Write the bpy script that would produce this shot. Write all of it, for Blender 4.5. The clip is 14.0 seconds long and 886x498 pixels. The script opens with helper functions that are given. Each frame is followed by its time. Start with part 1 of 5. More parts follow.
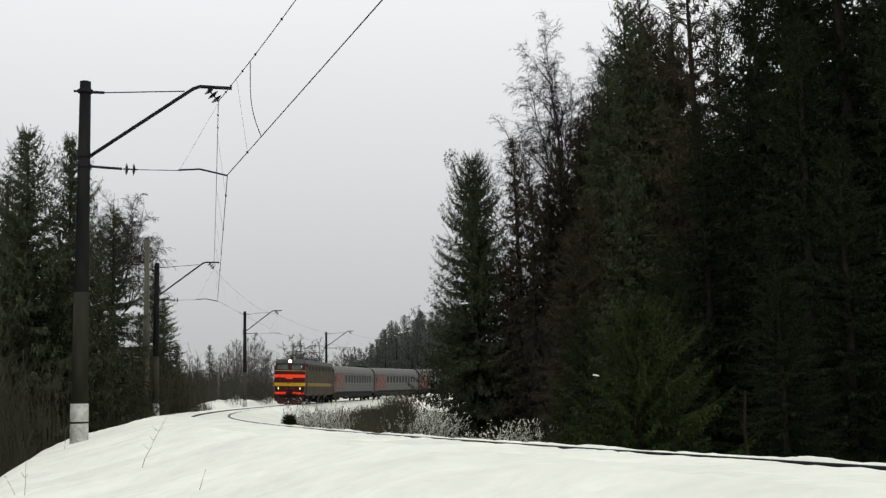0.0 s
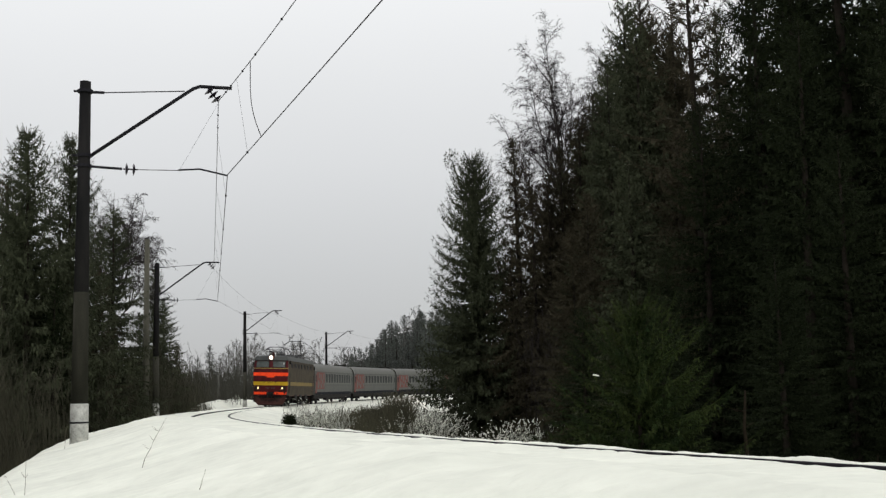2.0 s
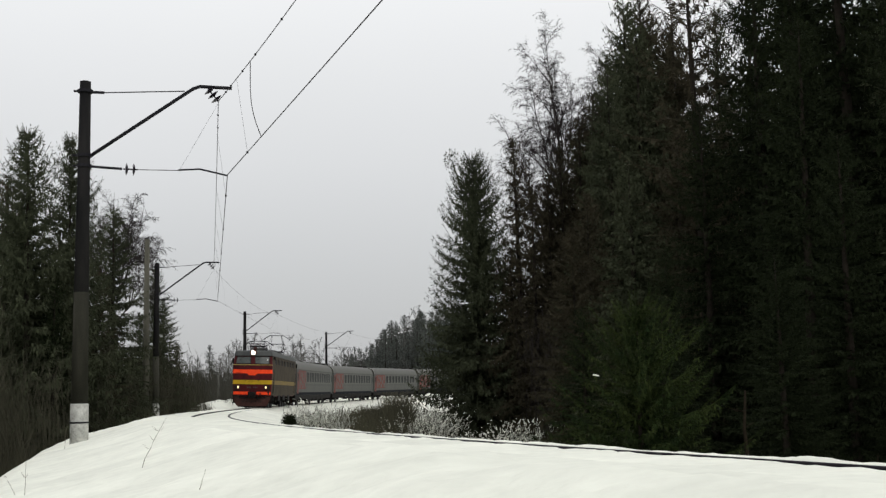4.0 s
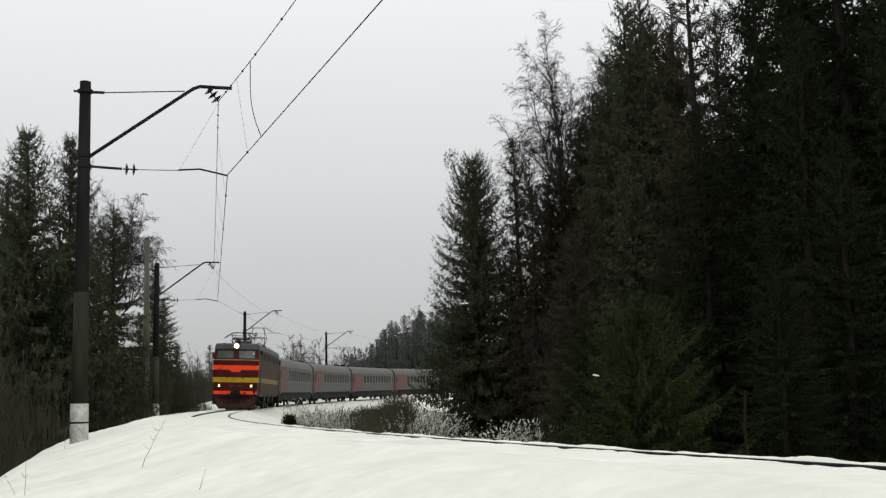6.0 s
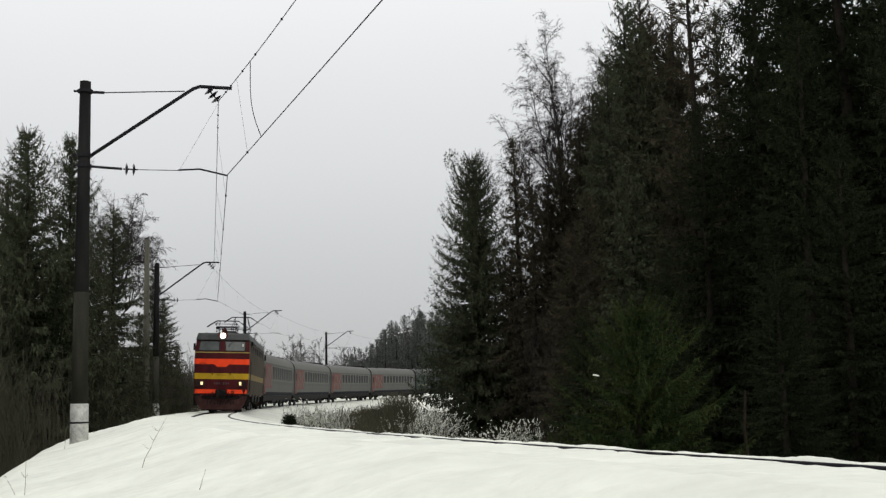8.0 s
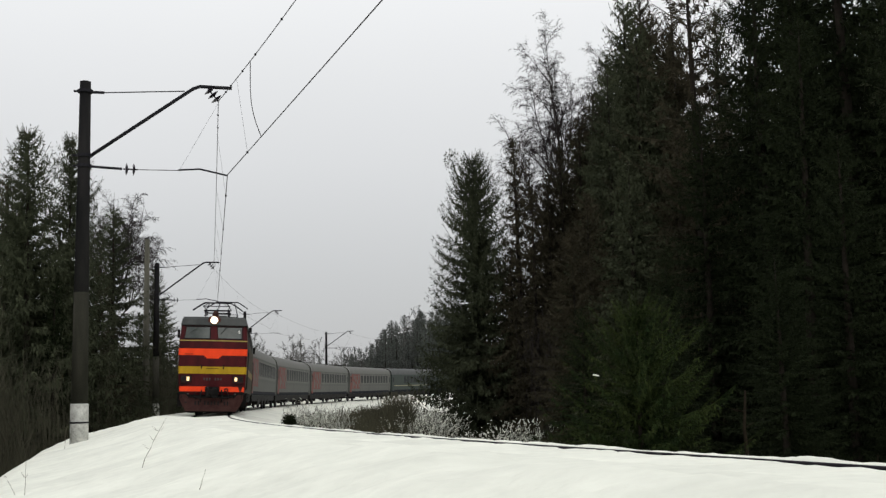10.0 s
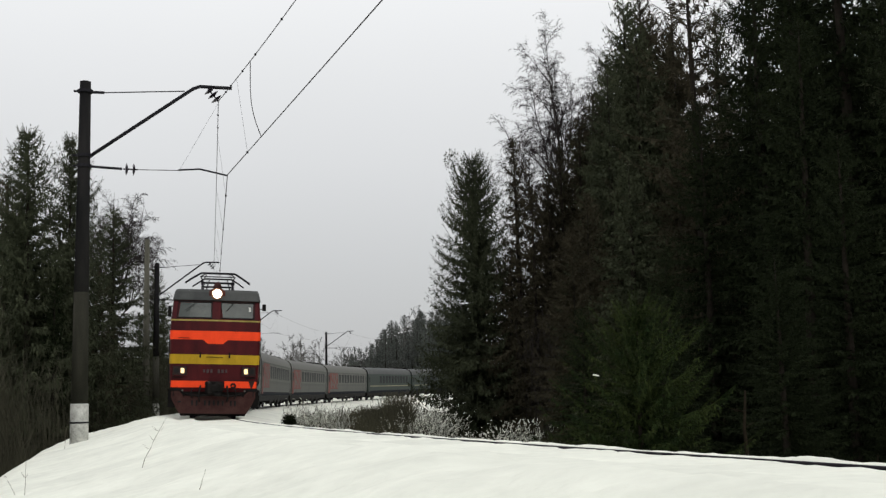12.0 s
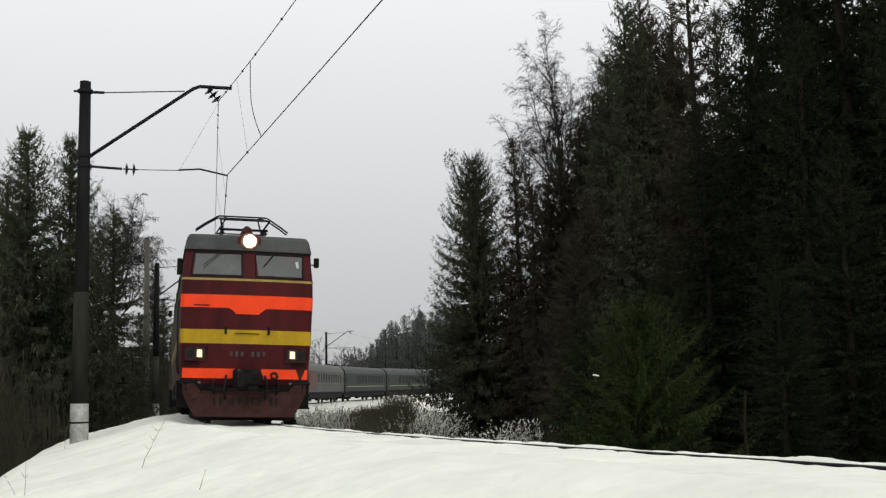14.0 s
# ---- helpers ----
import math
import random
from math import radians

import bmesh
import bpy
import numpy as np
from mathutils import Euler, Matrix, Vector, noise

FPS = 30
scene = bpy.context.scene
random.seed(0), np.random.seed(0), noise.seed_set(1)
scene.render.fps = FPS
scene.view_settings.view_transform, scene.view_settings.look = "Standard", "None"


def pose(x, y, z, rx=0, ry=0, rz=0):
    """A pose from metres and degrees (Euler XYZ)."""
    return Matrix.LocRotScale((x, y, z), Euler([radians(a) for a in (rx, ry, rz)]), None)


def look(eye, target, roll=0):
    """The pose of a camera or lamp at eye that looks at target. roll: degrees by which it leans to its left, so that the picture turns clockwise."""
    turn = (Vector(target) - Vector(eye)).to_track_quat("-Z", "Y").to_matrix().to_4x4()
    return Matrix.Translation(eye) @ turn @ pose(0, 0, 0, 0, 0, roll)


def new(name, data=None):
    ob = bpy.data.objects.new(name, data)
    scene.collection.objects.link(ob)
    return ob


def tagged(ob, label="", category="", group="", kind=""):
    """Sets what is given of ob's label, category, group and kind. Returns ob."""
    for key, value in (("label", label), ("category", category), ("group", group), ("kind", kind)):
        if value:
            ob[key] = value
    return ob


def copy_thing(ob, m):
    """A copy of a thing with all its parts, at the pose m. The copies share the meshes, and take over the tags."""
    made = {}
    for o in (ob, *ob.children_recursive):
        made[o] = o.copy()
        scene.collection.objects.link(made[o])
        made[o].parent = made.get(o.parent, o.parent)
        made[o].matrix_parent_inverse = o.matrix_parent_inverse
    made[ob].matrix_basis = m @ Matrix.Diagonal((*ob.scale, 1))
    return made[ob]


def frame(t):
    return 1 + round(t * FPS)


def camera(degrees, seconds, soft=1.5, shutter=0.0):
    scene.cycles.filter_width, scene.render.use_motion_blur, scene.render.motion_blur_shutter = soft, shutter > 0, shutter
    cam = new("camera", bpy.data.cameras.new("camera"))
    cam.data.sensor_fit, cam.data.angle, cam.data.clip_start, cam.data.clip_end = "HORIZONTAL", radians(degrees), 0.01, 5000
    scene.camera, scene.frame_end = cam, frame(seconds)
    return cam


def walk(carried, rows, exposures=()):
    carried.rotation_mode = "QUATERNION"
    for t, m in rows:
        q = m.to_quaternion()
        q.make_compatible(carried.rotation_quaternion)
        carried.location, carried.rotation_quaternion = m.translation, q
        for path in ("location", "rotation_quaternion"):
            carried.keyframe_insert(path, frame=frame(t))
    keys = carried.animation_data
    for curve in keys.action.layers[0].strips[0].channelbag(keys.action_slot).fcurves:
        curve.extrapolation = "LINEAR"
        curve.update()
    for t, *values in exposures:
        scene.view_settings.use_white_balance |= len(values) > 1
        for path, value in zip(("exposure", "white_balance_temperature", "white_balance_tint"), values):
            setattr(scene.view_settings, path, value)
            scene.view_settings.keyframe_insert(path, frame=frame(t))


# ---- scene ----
# ---- camera ----
EYE = (0.0, 0.0, 0.462)
PITCH, ROLL = 7.303, -1.339
cam = camera(41.22, 14.0, soft=1.35)
AIM = (0.0, math.cos(radians(PITCH)), EYE[2] + math.sin(radians(PITCH)))
walk(cam, [(0.0, look(EYE, AIM, ROLL)), (14.0, look(EYE, AIM, ROLL))], exposures=[(0.0, 0.0), (14.0, 0.0)])

# ---- world: a closed winter cloud deck over a clear-sky base ----
SUN_UP, SUN_TURN = radians(41), radians(153)
world = bpy.data.worlds.new("overcast_sky")
scene.world = world
world.use_nodes = True
wn, wl = world.node_tree.nodes, world.node_tree.links
wn.clear()
w_out, w_bg = wn.new("ShaderNodeOutputWorld"), wn.new("ShaderNodeBackground")
w_sky = wn.new("ShaderNodeTexSky")
w_sky.sky_type, w_sky.sun_disc = "NISHITA", False
w_sky.sun_elevation, w_sky.sun_rotation = SUN_UP, SUN_TURN
w_co, w_sep, w_ramp = wn.new("ShaderNodeTexCoord"), wn.new("ShaderNodeSeparateXYZ"), wn.new("ShaderNodeValToRGB")
w_noise, w_var, w_mul, w_mix = wn.new("ShaderNodeTexNoise"), wn.new("ShaderNodeMapRange"), wn.new("ShaderNodeMix"), wn.new("ShaderNodeMix")
w_ramp.color_ramp.elements[0].position, w_ramp.color_ramp.elements[0].color = 0.0, (4.6, 4.62, 4.75, 1)
w_ramp.color_ramp.elements[1].position, w_ramp.color_ramp.elements[1].color = 1.0, (11.2, 11.25, 11.3, 1)
for pos, v in ((0.10, 6.0), (0.20, 7.5), (0.34, 9.2), (0.6, 10.2)):
    e = w_ramp.color_ramp.elements.new(pos)
    e.color = (v * 0.985, v * 0.995, v * 1.003, 1)
w_noise.inputs["Scale"].default_value, w_noise.inputs["Detail"].default_value = 1.6, 3.0
w_var.inputs["To Min"].default_value, w_var.inputs["To Max"].default_value = 0.93, 1.07
w_mul.data_type, w_mul.blend_type, w_mul.inputs["Factor"].default_value = "RGBA", "MULTIPLY", 1.0
w_mix.data_type, w_mix.inputs["Factor"].default_value = "RGBA", 0.95
wl.new(w_co.outputs["Generated"], w_sep.inputs[0])
wl.new(w_sep.outputs["Z"], w_ramp.inputs["Fac"])
wl.new(w_co.outputs["Generated"], w_noise.inputs["Vector"])
wl.new(w_noise.outputs["Fac"], w_var.inputs["Value"])
wl.new(w_ramp.outputs["Color"], w_mul.inputs[6])
wl.new(w_var.outputs["Result"], w_mul.inputs[7])
wl.new(w_sky.outputs["Color"], w_mix.inputs[6])
wl.new(w_mul.outputs[2], w_mix.inputs[7])
wl.new(w_mix.outputs[2], w_bg.inputs["Color"])
w_bg.inputs["Strength"].default_value = 0.1
wl.new(w_bg.outputs[0], w_out.inputs[0])

sun_lamp = bpy.data.lights.new("sun", "SUN")
sun_lamp.energy, sun_lamp.angle, sun_lamp.color = 0.5, radians(40), (1.0, 0.97, 0.92)
sun = new("sun", sun_lamp)
sun.matrix_world = look((30, -60, 60), (0, 0, 0))


# ---- materials ----
def surface(name, c1, c2, scale=4.0, rough=0.7, metal=0.0, bump=0.2, fine=40.0, spec=0.3, coords="Object", island=0.0, streak=0.0, depth=0.02):
    """Two tones mixed by coarse stains and fine grain, with fine relief."""
    m = bpy.data.materials.new(name)
    m.use_nodes = True
    n, l = m.node_tree.nodes, m.node_tree.links
    b = n["Principled BSDF"]
    b.inputs["Metallic"].default_value, b.inputs["Specular IOR Level"].default_value = metal, spec
    co = n.new("ShaderNodeTexCoord")
    big, small = n.new("ShaderNodeTexNoise"), n.new("ShaderNodeTexNoise")
    big.inputs["Scale"].default_value, big.inputs["Detail"].default_value = scale, 5
    small.inputs["Scale"].default_value, small.inputs["Detail"].default_value = fine, 4
    add, ramp, mix = n.new("ShaderNodeMath"), n.new("ShaderNodeMapRange"), n.new("ShaderNodeMix")
    add.operation, mix.data_type = "ADD", "RGBA"
    half = n.new("ShaderNodeMath")
    half.operation, half.inputs[1].default_value = "MULTIPLY", 0.5
    ramp.inputs["From Min"].default_value, ramp.inputs["From Max"].default_value = 0.5, 1.0
    if streak:  # rain streaks run down the surface
        mp = n.new("ShaderNodeMapping")
        mp.inputs["Scale"].default_value = (1, 1, streak)
        l.new(co.outputs[coords], mp.inputs["Vector"])
        l.new(mp.outputs["Vector"], big.inputs["Vector"])
    else:
        l.new(co.outputs[coords], big.inputs["Vector"])
    l.new(co.outputs[coords], small.inputs["Vector"])
    l.new(small.outputs["Fac"], half.inputs[0])
    l.new(big.outputs["Fac"], add.inputs[0])
    l.new(half.outputs[0], add.inputs[1])
    l.new(add.outputs[0], ramp.inputs["Value"])
    l.new(ramp.outputs["Result"], mix.inputs["Factor"])
    mix.inputs[6].default_value, mix.inputs[7].default_value = (*c1, 1), (*c2, 1)
    colour = mix.outputs[2]
    if island:
        geo, hsv, span = n.new("ShaderNodeNewGeometry"), n.new("ShaderNodeHueSaturation"), n.new("ShaderNodeMapRange")
        span.inputs["To Min"].default_value, span.inputs["To Max"].default_value = 1 - island, 1 + island
        l.new(geo.outputs["Random Per Island"], span.inputs["Value"])
        l.new(span.outputs["Result"], hsv.inputs["Value"])
        l.new(colour, hsv.inputs["Color"])
        colour = hsv.outputs["Color"]
    l.new(colour, b.inputs["Base Color"])
    rr = n.new("ShaderNodeMapRange")
    rr.inputs["To Min"].default_value, rr.inputs["To Max"].default_value = max(0.03, rough - 0.1), min(1.0, rough + 0.1)
    l.new(big.outputs["Fac"], rr.inputs["Value"])
    l.new(rr.outputs["Result"], b.inputs["Roughness"])
    if bump:
        bp = n.new("ShaderNodeBump")
        bp.inputs["Strength"].default_value, bp.inputs["Distance"].default_value = bump, depth
        l.new(add.outputs[0], bp.inputs["Height"])
        l.new(bp.outputs["Normal"], b.inputs["Normal"])
    return m


def glow(name, colour, strength):
    m = bpy.data.materials.new(name)
    m.use_nodes = True
    b = m.node_tree.nodes["Principled BSDF"]
    b.inputs["Base Color"].default_value = (*colour, 1)
    b.inputs["Emission Color"].default_value, b.inputs["Emission Strength"].default_value = (*colour, 1), strength
    return m


M_SNOW = surface("snow", (0.68, 0.69, 0.615), (0.86, 0.87, 0.775), 0.6, 0.85, 0, 1.0, 6.0, 0.15, depth=0.05)
M_RAIL = surface("rail_steel", (0.005, 0.005, 0.008), (0.016, 0.013, 0.016), 5, 0.6, 0.1, 0.2, spec=0.06)
# Mast concrete carries the dark of its backlit side in the base colour.
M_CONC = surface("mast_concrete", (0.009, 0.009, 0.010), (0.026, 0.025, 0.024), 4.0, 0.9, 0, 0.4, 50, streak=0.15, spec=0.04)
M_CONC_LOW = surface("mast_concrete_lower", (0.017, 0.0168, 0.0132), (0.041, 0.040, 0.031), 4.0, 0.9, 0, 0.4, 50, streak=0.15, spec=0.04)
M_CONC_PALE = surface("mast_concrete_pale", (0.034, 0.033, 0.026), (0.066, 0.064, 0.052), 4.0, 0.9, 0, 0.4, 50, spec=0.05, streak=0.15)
M_POLE = surface("pole_concrete", (0.075, 0.073, 0.058), (0.135, 0.131, 0.105), 4.0, 0.9, 0, 0.4, 50, streak=0.15, spec=0.06)
M_WHITE = surface("limewash", (0.24, 0.24, 0.22), (0.64, 0.64, 0.60), 5.0, 0.9, 0, 0.5, 30)
M_STEEL = surface("dark_steel", (0.010, 0.010, 0.014), (0.026, 0.025, 0.028), 6, 0.6, 0.2, 0.1, spec=0.06)
M_WIRE = surface("wire_copper", (0.016, 0.016, 0.019), (0.035, 0.032, 0.030), 3, 0.6, 0.3, 0, spec=0.06)
M_CERAMIC = surface("insulator_glaze", (0.010, 0.008, 0.014), (0.024, 0.018, 0.026), 8, 0.35, 0, 0, spec=0.25)
M_MAROON = surface("maroon_paint", (0.034, 0.0050, 0.0065), (0.084, 0.0098, 0.0118), 2.6, 0.55, 0, 0.05, 25, 0.12, streak=0.3)
M_SIDE = surface("grimy_maroon_side", (0.036, 0.029, 0.021), (0.072, 0.060, 0.044), 1.1, 0.8, 0, 0.1, 14, 0.05)
M_DULLYELLOW = surface("grimy_yellow", (0.115, 0.078, 0.018), (0.20, 0.14, 0.034), 1.4, 0.7, 0, 0.05, 14, 0.15)
M_ORANGE = surface("orange_paint", (0.80, 0.055, 0.013), (1.0, 0.080, 0.020), 3.0, 0.5, 0, 0.03, 25, 0.12, streak=0.3)
M_YELLOW = surface("yellow_paint", (0.32, 0.20, 0.010), (0.54, 0.34, 0.018), 3.0, 0.5, 0, 0.03, 25, 0.15, streak=0.3)
M_CABROOF = surface("grey_roof_paint", (0.045, 0.048, 0.048), (0.085, 0.088, 0.085), 1.6, 0.6, 0, 0.1, 25, spec=0.12)
M_BLACK = surface("black_frame_paint", (0.006, 0.006, 0.006), (0.017, 0.015, 0.014), 3, 0.75, 0, 0.2, 30, spec=0.08)
M_PLOW = surface("dirty_red_plough", (0.028, 0.010, 0.009), (0.062, 0.029, 0.025), 4, 0.75, 0, 0.3, 30, spec=0.1)
M_HOUSING = surface("grimy_lamp_housing", (0.020, 0.012, 0.011), (0.044, 0.027, 0.025), 5, 0.75, 0, 0.2, 30, spec=0.08)
# Hood and rim colours include the glow the headlight throws on them.
M_HOOD = surface("red_brown_hood_paint", (0.055, 0.014, 0.012), (0.12, 0.034, 0.026), 3, 0.6, 0, 0.05, 25, spec=0.1)
M_RIM = surface("tan_enamel", (0.22, 0.10, 0.05), (0.36, 0.18, 0.09), 4, 0.5, 0, 0.05, 25, spec=0.2)
M_TRIM = surface("pale_yellow_trim_paint", (0.24, 0.18, 0.05), (0.40, 0.31, 0.10), 3.0, 0.6, 0, 0.03, 25, 0.12, streak=0.3)
M_NUMBER = surface("dull_metal_figures", (0.045, 0.032, 0.033), (0.085, 0.06, 0.06), 6, 0.5, 0.3, 0)
M_STRIPE = surface("faded_yellow_stripe", (0.20, 0.185, 0.11), (0.30, 0.28, 0.18), 1.5, 0.6, 0, 0.03, 20, 0.2)
M_RUBBER = surface("window_rubber", (0.012, 0.012, 0.012), (0.02, 0.02, 0.02), 8, 0.7, 0, 0, spec=0.1)
M_GLASS = surface("dusty_cab_glass", (0.030, 0.038, 0.034), (0.055, 0.065, 0.058), 2, 0.12, 0, 0, 20, 0.45)
M_CARGLASS = surface("car_window_glass", (0.010, 0.011, 0.012), (0.026, 0.028, 0.029), 1.0, 0.5, 0, 0, 20, 0.03)
M_GREY = surface("grey_car_paint", (0.066, 0.068, 0.063), (0.102, 0.104, 0.096), 1.2, 0.7, 0, 0.03, 20, 0.08, streak=0.35)
M_LIGHTGREY = surface("pale_grey_car_paint", (0.074, 0.075, 0.069), (0.112, 0.113, 0.104), 1.2, 0.7, 0, 0.03, 20, 0.08, streak=0.35)
M_PALEBAND = surface("pale_window_band_paint", (0.086, 0.086, 0.079), (0.132, 0.132, 0.121), 1.2, 0.7, 0, 0.03, 20, 0.08, streak=0.35)
M_RED = surface("red_livery_paint", (0.102, 0.034, 0.029), (0.156, 0.058, 0.050), 2.4, 0.65, 0, 0.03, 20, 0.1)
M_SILL = surface("dark_sill_paint", (0.006, 0.007, 0.011), (0.014, 0.015, 0.021), 1.5, 0.75, 0, 0.05, 20, 0.04)
M_GREEN = surface("dark_green_car_paint", (0.024, 0.032, 0.029), (0.042, 0.052, 0.046), 1.0, 0.65, 0, 0.05, 20, 0.12, streak=0.35)
M_CARROOF = surface("car_roof_paint", (0.072, 0.072, 0.064), (0.108, 0.107, 0.095), 0.8, 0.65, 0, 0.1, 20)
M_BARK = surface("spruce_bark", (0.013, 0.011, 0.009), (0.030, 0.025, 0.020), 3, 0.95, 0, 0.8, 20, 0.04)
M_BIRCHBARK = surface("birch_bark", (0.045, 0.042, 0.04), (0.16, 0.155, 0.145), 2.5, 0.9, 0, 0.4, 14, 0.1)
M_TWIG = surface("birch_twigs", (0.022, 0.019, 0.019), (0.05, 0.043, 0.042), 2, 0.95, 0, 0, 20, 0.04)
# Needle tones lifted for thin haze, here and in M_RUSSET.
M_NEEDLE = surface("spruce_needles", (0.028, 0.033, 0.0195), (0.058, 0.065, 0.038), 0.5, 0.85, 0, 0, 6, 0.05, island=0.2)
# Needle colour darkened to stand in for the shade within the wood.
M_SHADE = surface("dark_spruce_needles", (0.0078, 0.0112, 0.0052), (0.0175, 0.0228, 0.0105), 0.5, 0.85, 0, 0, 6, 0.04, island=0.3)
M_RUSSET = surface("browned_spruce_needles", (0.026, 0.0235, 0.0150), (0.055, 0.047, 0.0305), 0.5, 0.85, 0, 0, 6, 0.05, island=0.2)
M_DEADWOOD = surface("dead_brown_wood", (0.011, 0.0088, 0.0060), (0.025, 0.020, 0.0135), 3, 0.95, 0, 0.4, 20, 0.03)
M_GREYWOOD = surface("pale_grey_wood", (0.10, 0.098, 0.09), (0.19, 0.185, 0.17), 1.5, 0.95, 0, 0.2, 20, 0.1)
M_YOUNG = surface("young_spruce_needles", (0.0065, 0.0145, 0.0046), (0.030, 0.0385, 0.0115), 1.4, 0.85, 0, 0, 8, 0.05, island=0.5)
# Far needles and twigs are paled to grey: distance haze put into colour.
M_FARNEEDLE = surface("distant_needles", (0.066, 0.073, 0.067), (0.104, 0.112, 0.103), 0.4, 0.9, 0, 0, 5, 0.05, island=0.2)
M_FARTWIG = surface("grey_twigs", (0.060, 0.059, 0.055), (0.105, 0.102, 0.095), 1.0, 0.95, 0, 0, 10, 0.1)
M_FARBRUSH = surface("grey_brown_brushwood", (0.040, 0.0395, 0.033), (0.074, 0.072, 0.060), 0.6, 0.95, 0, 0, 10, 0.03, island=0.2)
M_BRUSH = surface("brushwood", (0.033, 0.032, 0.0225), (0.062, 0.059, 0.042), 0.6, 0.95, 0, 0, 10, 0.03, island=0.22)
M_OLIVE = surface("olive_brush", (0.064, 0.061, 0.042), (0.116, 0.111, 0.076), 0.8, 0.95, 0, 0, 10, 0.04, island=0.25)
M_DRY = surface("dry_weed", (0.12, 0.10, 0.075), (0.22, 0.18, 0.14), 4, 0.95, 0, 0, 30, 0.1)
M_HEAD = glow("headlight_glow", (1.0, 0.93, 0.80), 5.0)
M_LOW = glow("marker_lamp_glow", (1.0, 0.72, 0.34), 1.4)


# ---- mesh tools ----
def part(name, bm, material, parent, label="", smooth=False):
    me = bpy.data.meshes.new(name)
    bm.normal_update()
    bm.to_mesh(me)
    bm.free()
    if smooth:
        me.polygons.foreach_set("use_smooth", [True] * len(me.polygons))
    me.materials.append(material)
    ob = new(name, me)
    ob.parent = parent
    return tagged(ob, label)


def share(ob, m, parent=None):
    """One more object on the same mesh."""
    o = new(ob.name.split(".")[0], ob.data)
    o.parent = parent or ob.parent
    o.matrix_basis = m
    if "label" in ob:
        o["label"] = ob["label"]
    return o


def base(name, m, label, category, group="", kind=""):
    ob = new(name)
    ob.empty_display_size = 0.5
    ob.matrix_basis = m
    return tagged(ob, label, category, group, kind)


def box(bm, c, s, bevel=0.0, m=None):
    place = (m or Matrix()) @ Matrix.Translation(c) @ Matrix.Diagonal((*s, 1))
    made = bmesh.ops.create_cube(bm, size=1.0, matrix=place)["verts"]
    if bevel:
        bmesh.ops.bevel(bm, geom=list({e for v in made for e in v.link_edges}), offset=bevel, segments=1, affect="EDGES")
    return bm


def tube(bm, pts, radii, n=6, caps=True):
    """A tube along points; radii is one number or one per point."""
    pts = [Vector(q) for q in pts]
    if not hasattr(radii, "__len__"):
        radii = [radii] * len(pts)
    rings = []
    for i, q in enumerate(pts):
        d = (pts[min(i + 1, len(pts) - 1)] - pts[max(i - 1, 0)]).normalized()
        a = d.cross(Vector((0.13, 0.31, 0.94)) if abs(d.z) < 0.9 else Vector((1, 0.1, 0))).normalized()
        b = d.cross(a)
        rings.append([bm.verts.new(q + radii[i] * (math.cos(k * math.tau / n) * a + math.sin(k * math.tau / n) * b)) for k in range(n)])
    for r0, r1 in zip(rings, rings[1:]):
        for k in range(n):
            bm.faces.new((r0[k], r0[(k + 1) % n], r1[(k + 1) % n], r1[k]))
    if caps:
        bm.faces.new(rings[0][::-1])
        bm.faces.new(rings[-1])
    return bm


def sheet(bm, grid, closed=False):
    """Faces between rows of points."""
    rows = [[bm.verts.new(q) for q in row] for row in grid]
    for a, b in zip(rows, rows[1:]):
        n = len(a)
        for i in range(n if closed else n - 1):
            bm.faces.new((a[i], a[(i + 1) % n], b[(i + 1) % n], b[i]))
    return rows


# ---- the track's line: heading and curvature along its length s ----
ST = np.arange(-60.0, 420.0, 0.5)
_u = np.minimum(ST, 215.0)
_th = -0.3470 + 0.003955 * _u - 0.002075 * _u * _u / 200 + 0.0012994 * _u ** 3 / 30000 + np.maximum(ST - 215.0, 0) * 0.0045
_dx, _dy = np.sin(_th), np.cos(_th)
_cx = np.concatenate([[0], np.cumsum((_dx[1:] + _dx[:-1]) * 0.25)])
_cy = np.concatenate([[0], np.cumsum((_dy[1:] + _dy[:-1]) * 0.25)])
_i0 = int(np.searchsorted(ST, 0.0))
TX, TY, TH = 1.3728 + _cx - _cx[_i0], 8.6362 + _cy - _cy[_i0], _th
CANT = radians(2.05)


def rise(s):
    u = np.clip(s, -60, 215)
    return -0.00205 * u + 4.25e-5 * u * u


def on_track(s, lat=0.0, z=0.0):
    """A point beside the track: lat metres to the inside of the bend, z over the rails."""
    x, y, th = np.interp(s, ST, TX), np.interp(s, ST, TY), np.interp(s, ST, TH)
    return Vector((x + lat * math.cos(th), y - lat * math.sin(th), rise(s) + z))


def across(s):
    """The frame of a section: x to the inside of the bend, y along the track away from the camera."""
    th = float(np.interp(s, ST, TH))
    return Matrix.Translation(on_track(s)) @ Matrix.Rotation(-th, 4, "Z")


def lateral(x, y):
    """Distance from the track's line (inside positive) and s, for arrays."""
    x, y = np.atleast_1d(x), np.atleast_1d(y)
    d2 = (x[:, None] - TX[None, ::4]) ** 2 + (y[:, None] - TY[None, ::4]) ** 2
    i = np.argmin(d2, axis=1) * 4
    return (x - TX[i]) * np.cos(TH[i]) - (y - TY[i]) * np.sin(TH[i]), ST[i]


# ---- ground ----
def wob(x, y, f, seed=0.0):
    return noise.noise(Vector((x * f, y * f, seed)))


def hollow(x, y):
    """The wood's floor lies lower inside the bend."""
    return 1.2 * min(1.0, max(0.0, (x + 1.0) / 3.5)) * min(1.0, max(0.0, (76 - y) / 14)) if y > 0 else 0.0


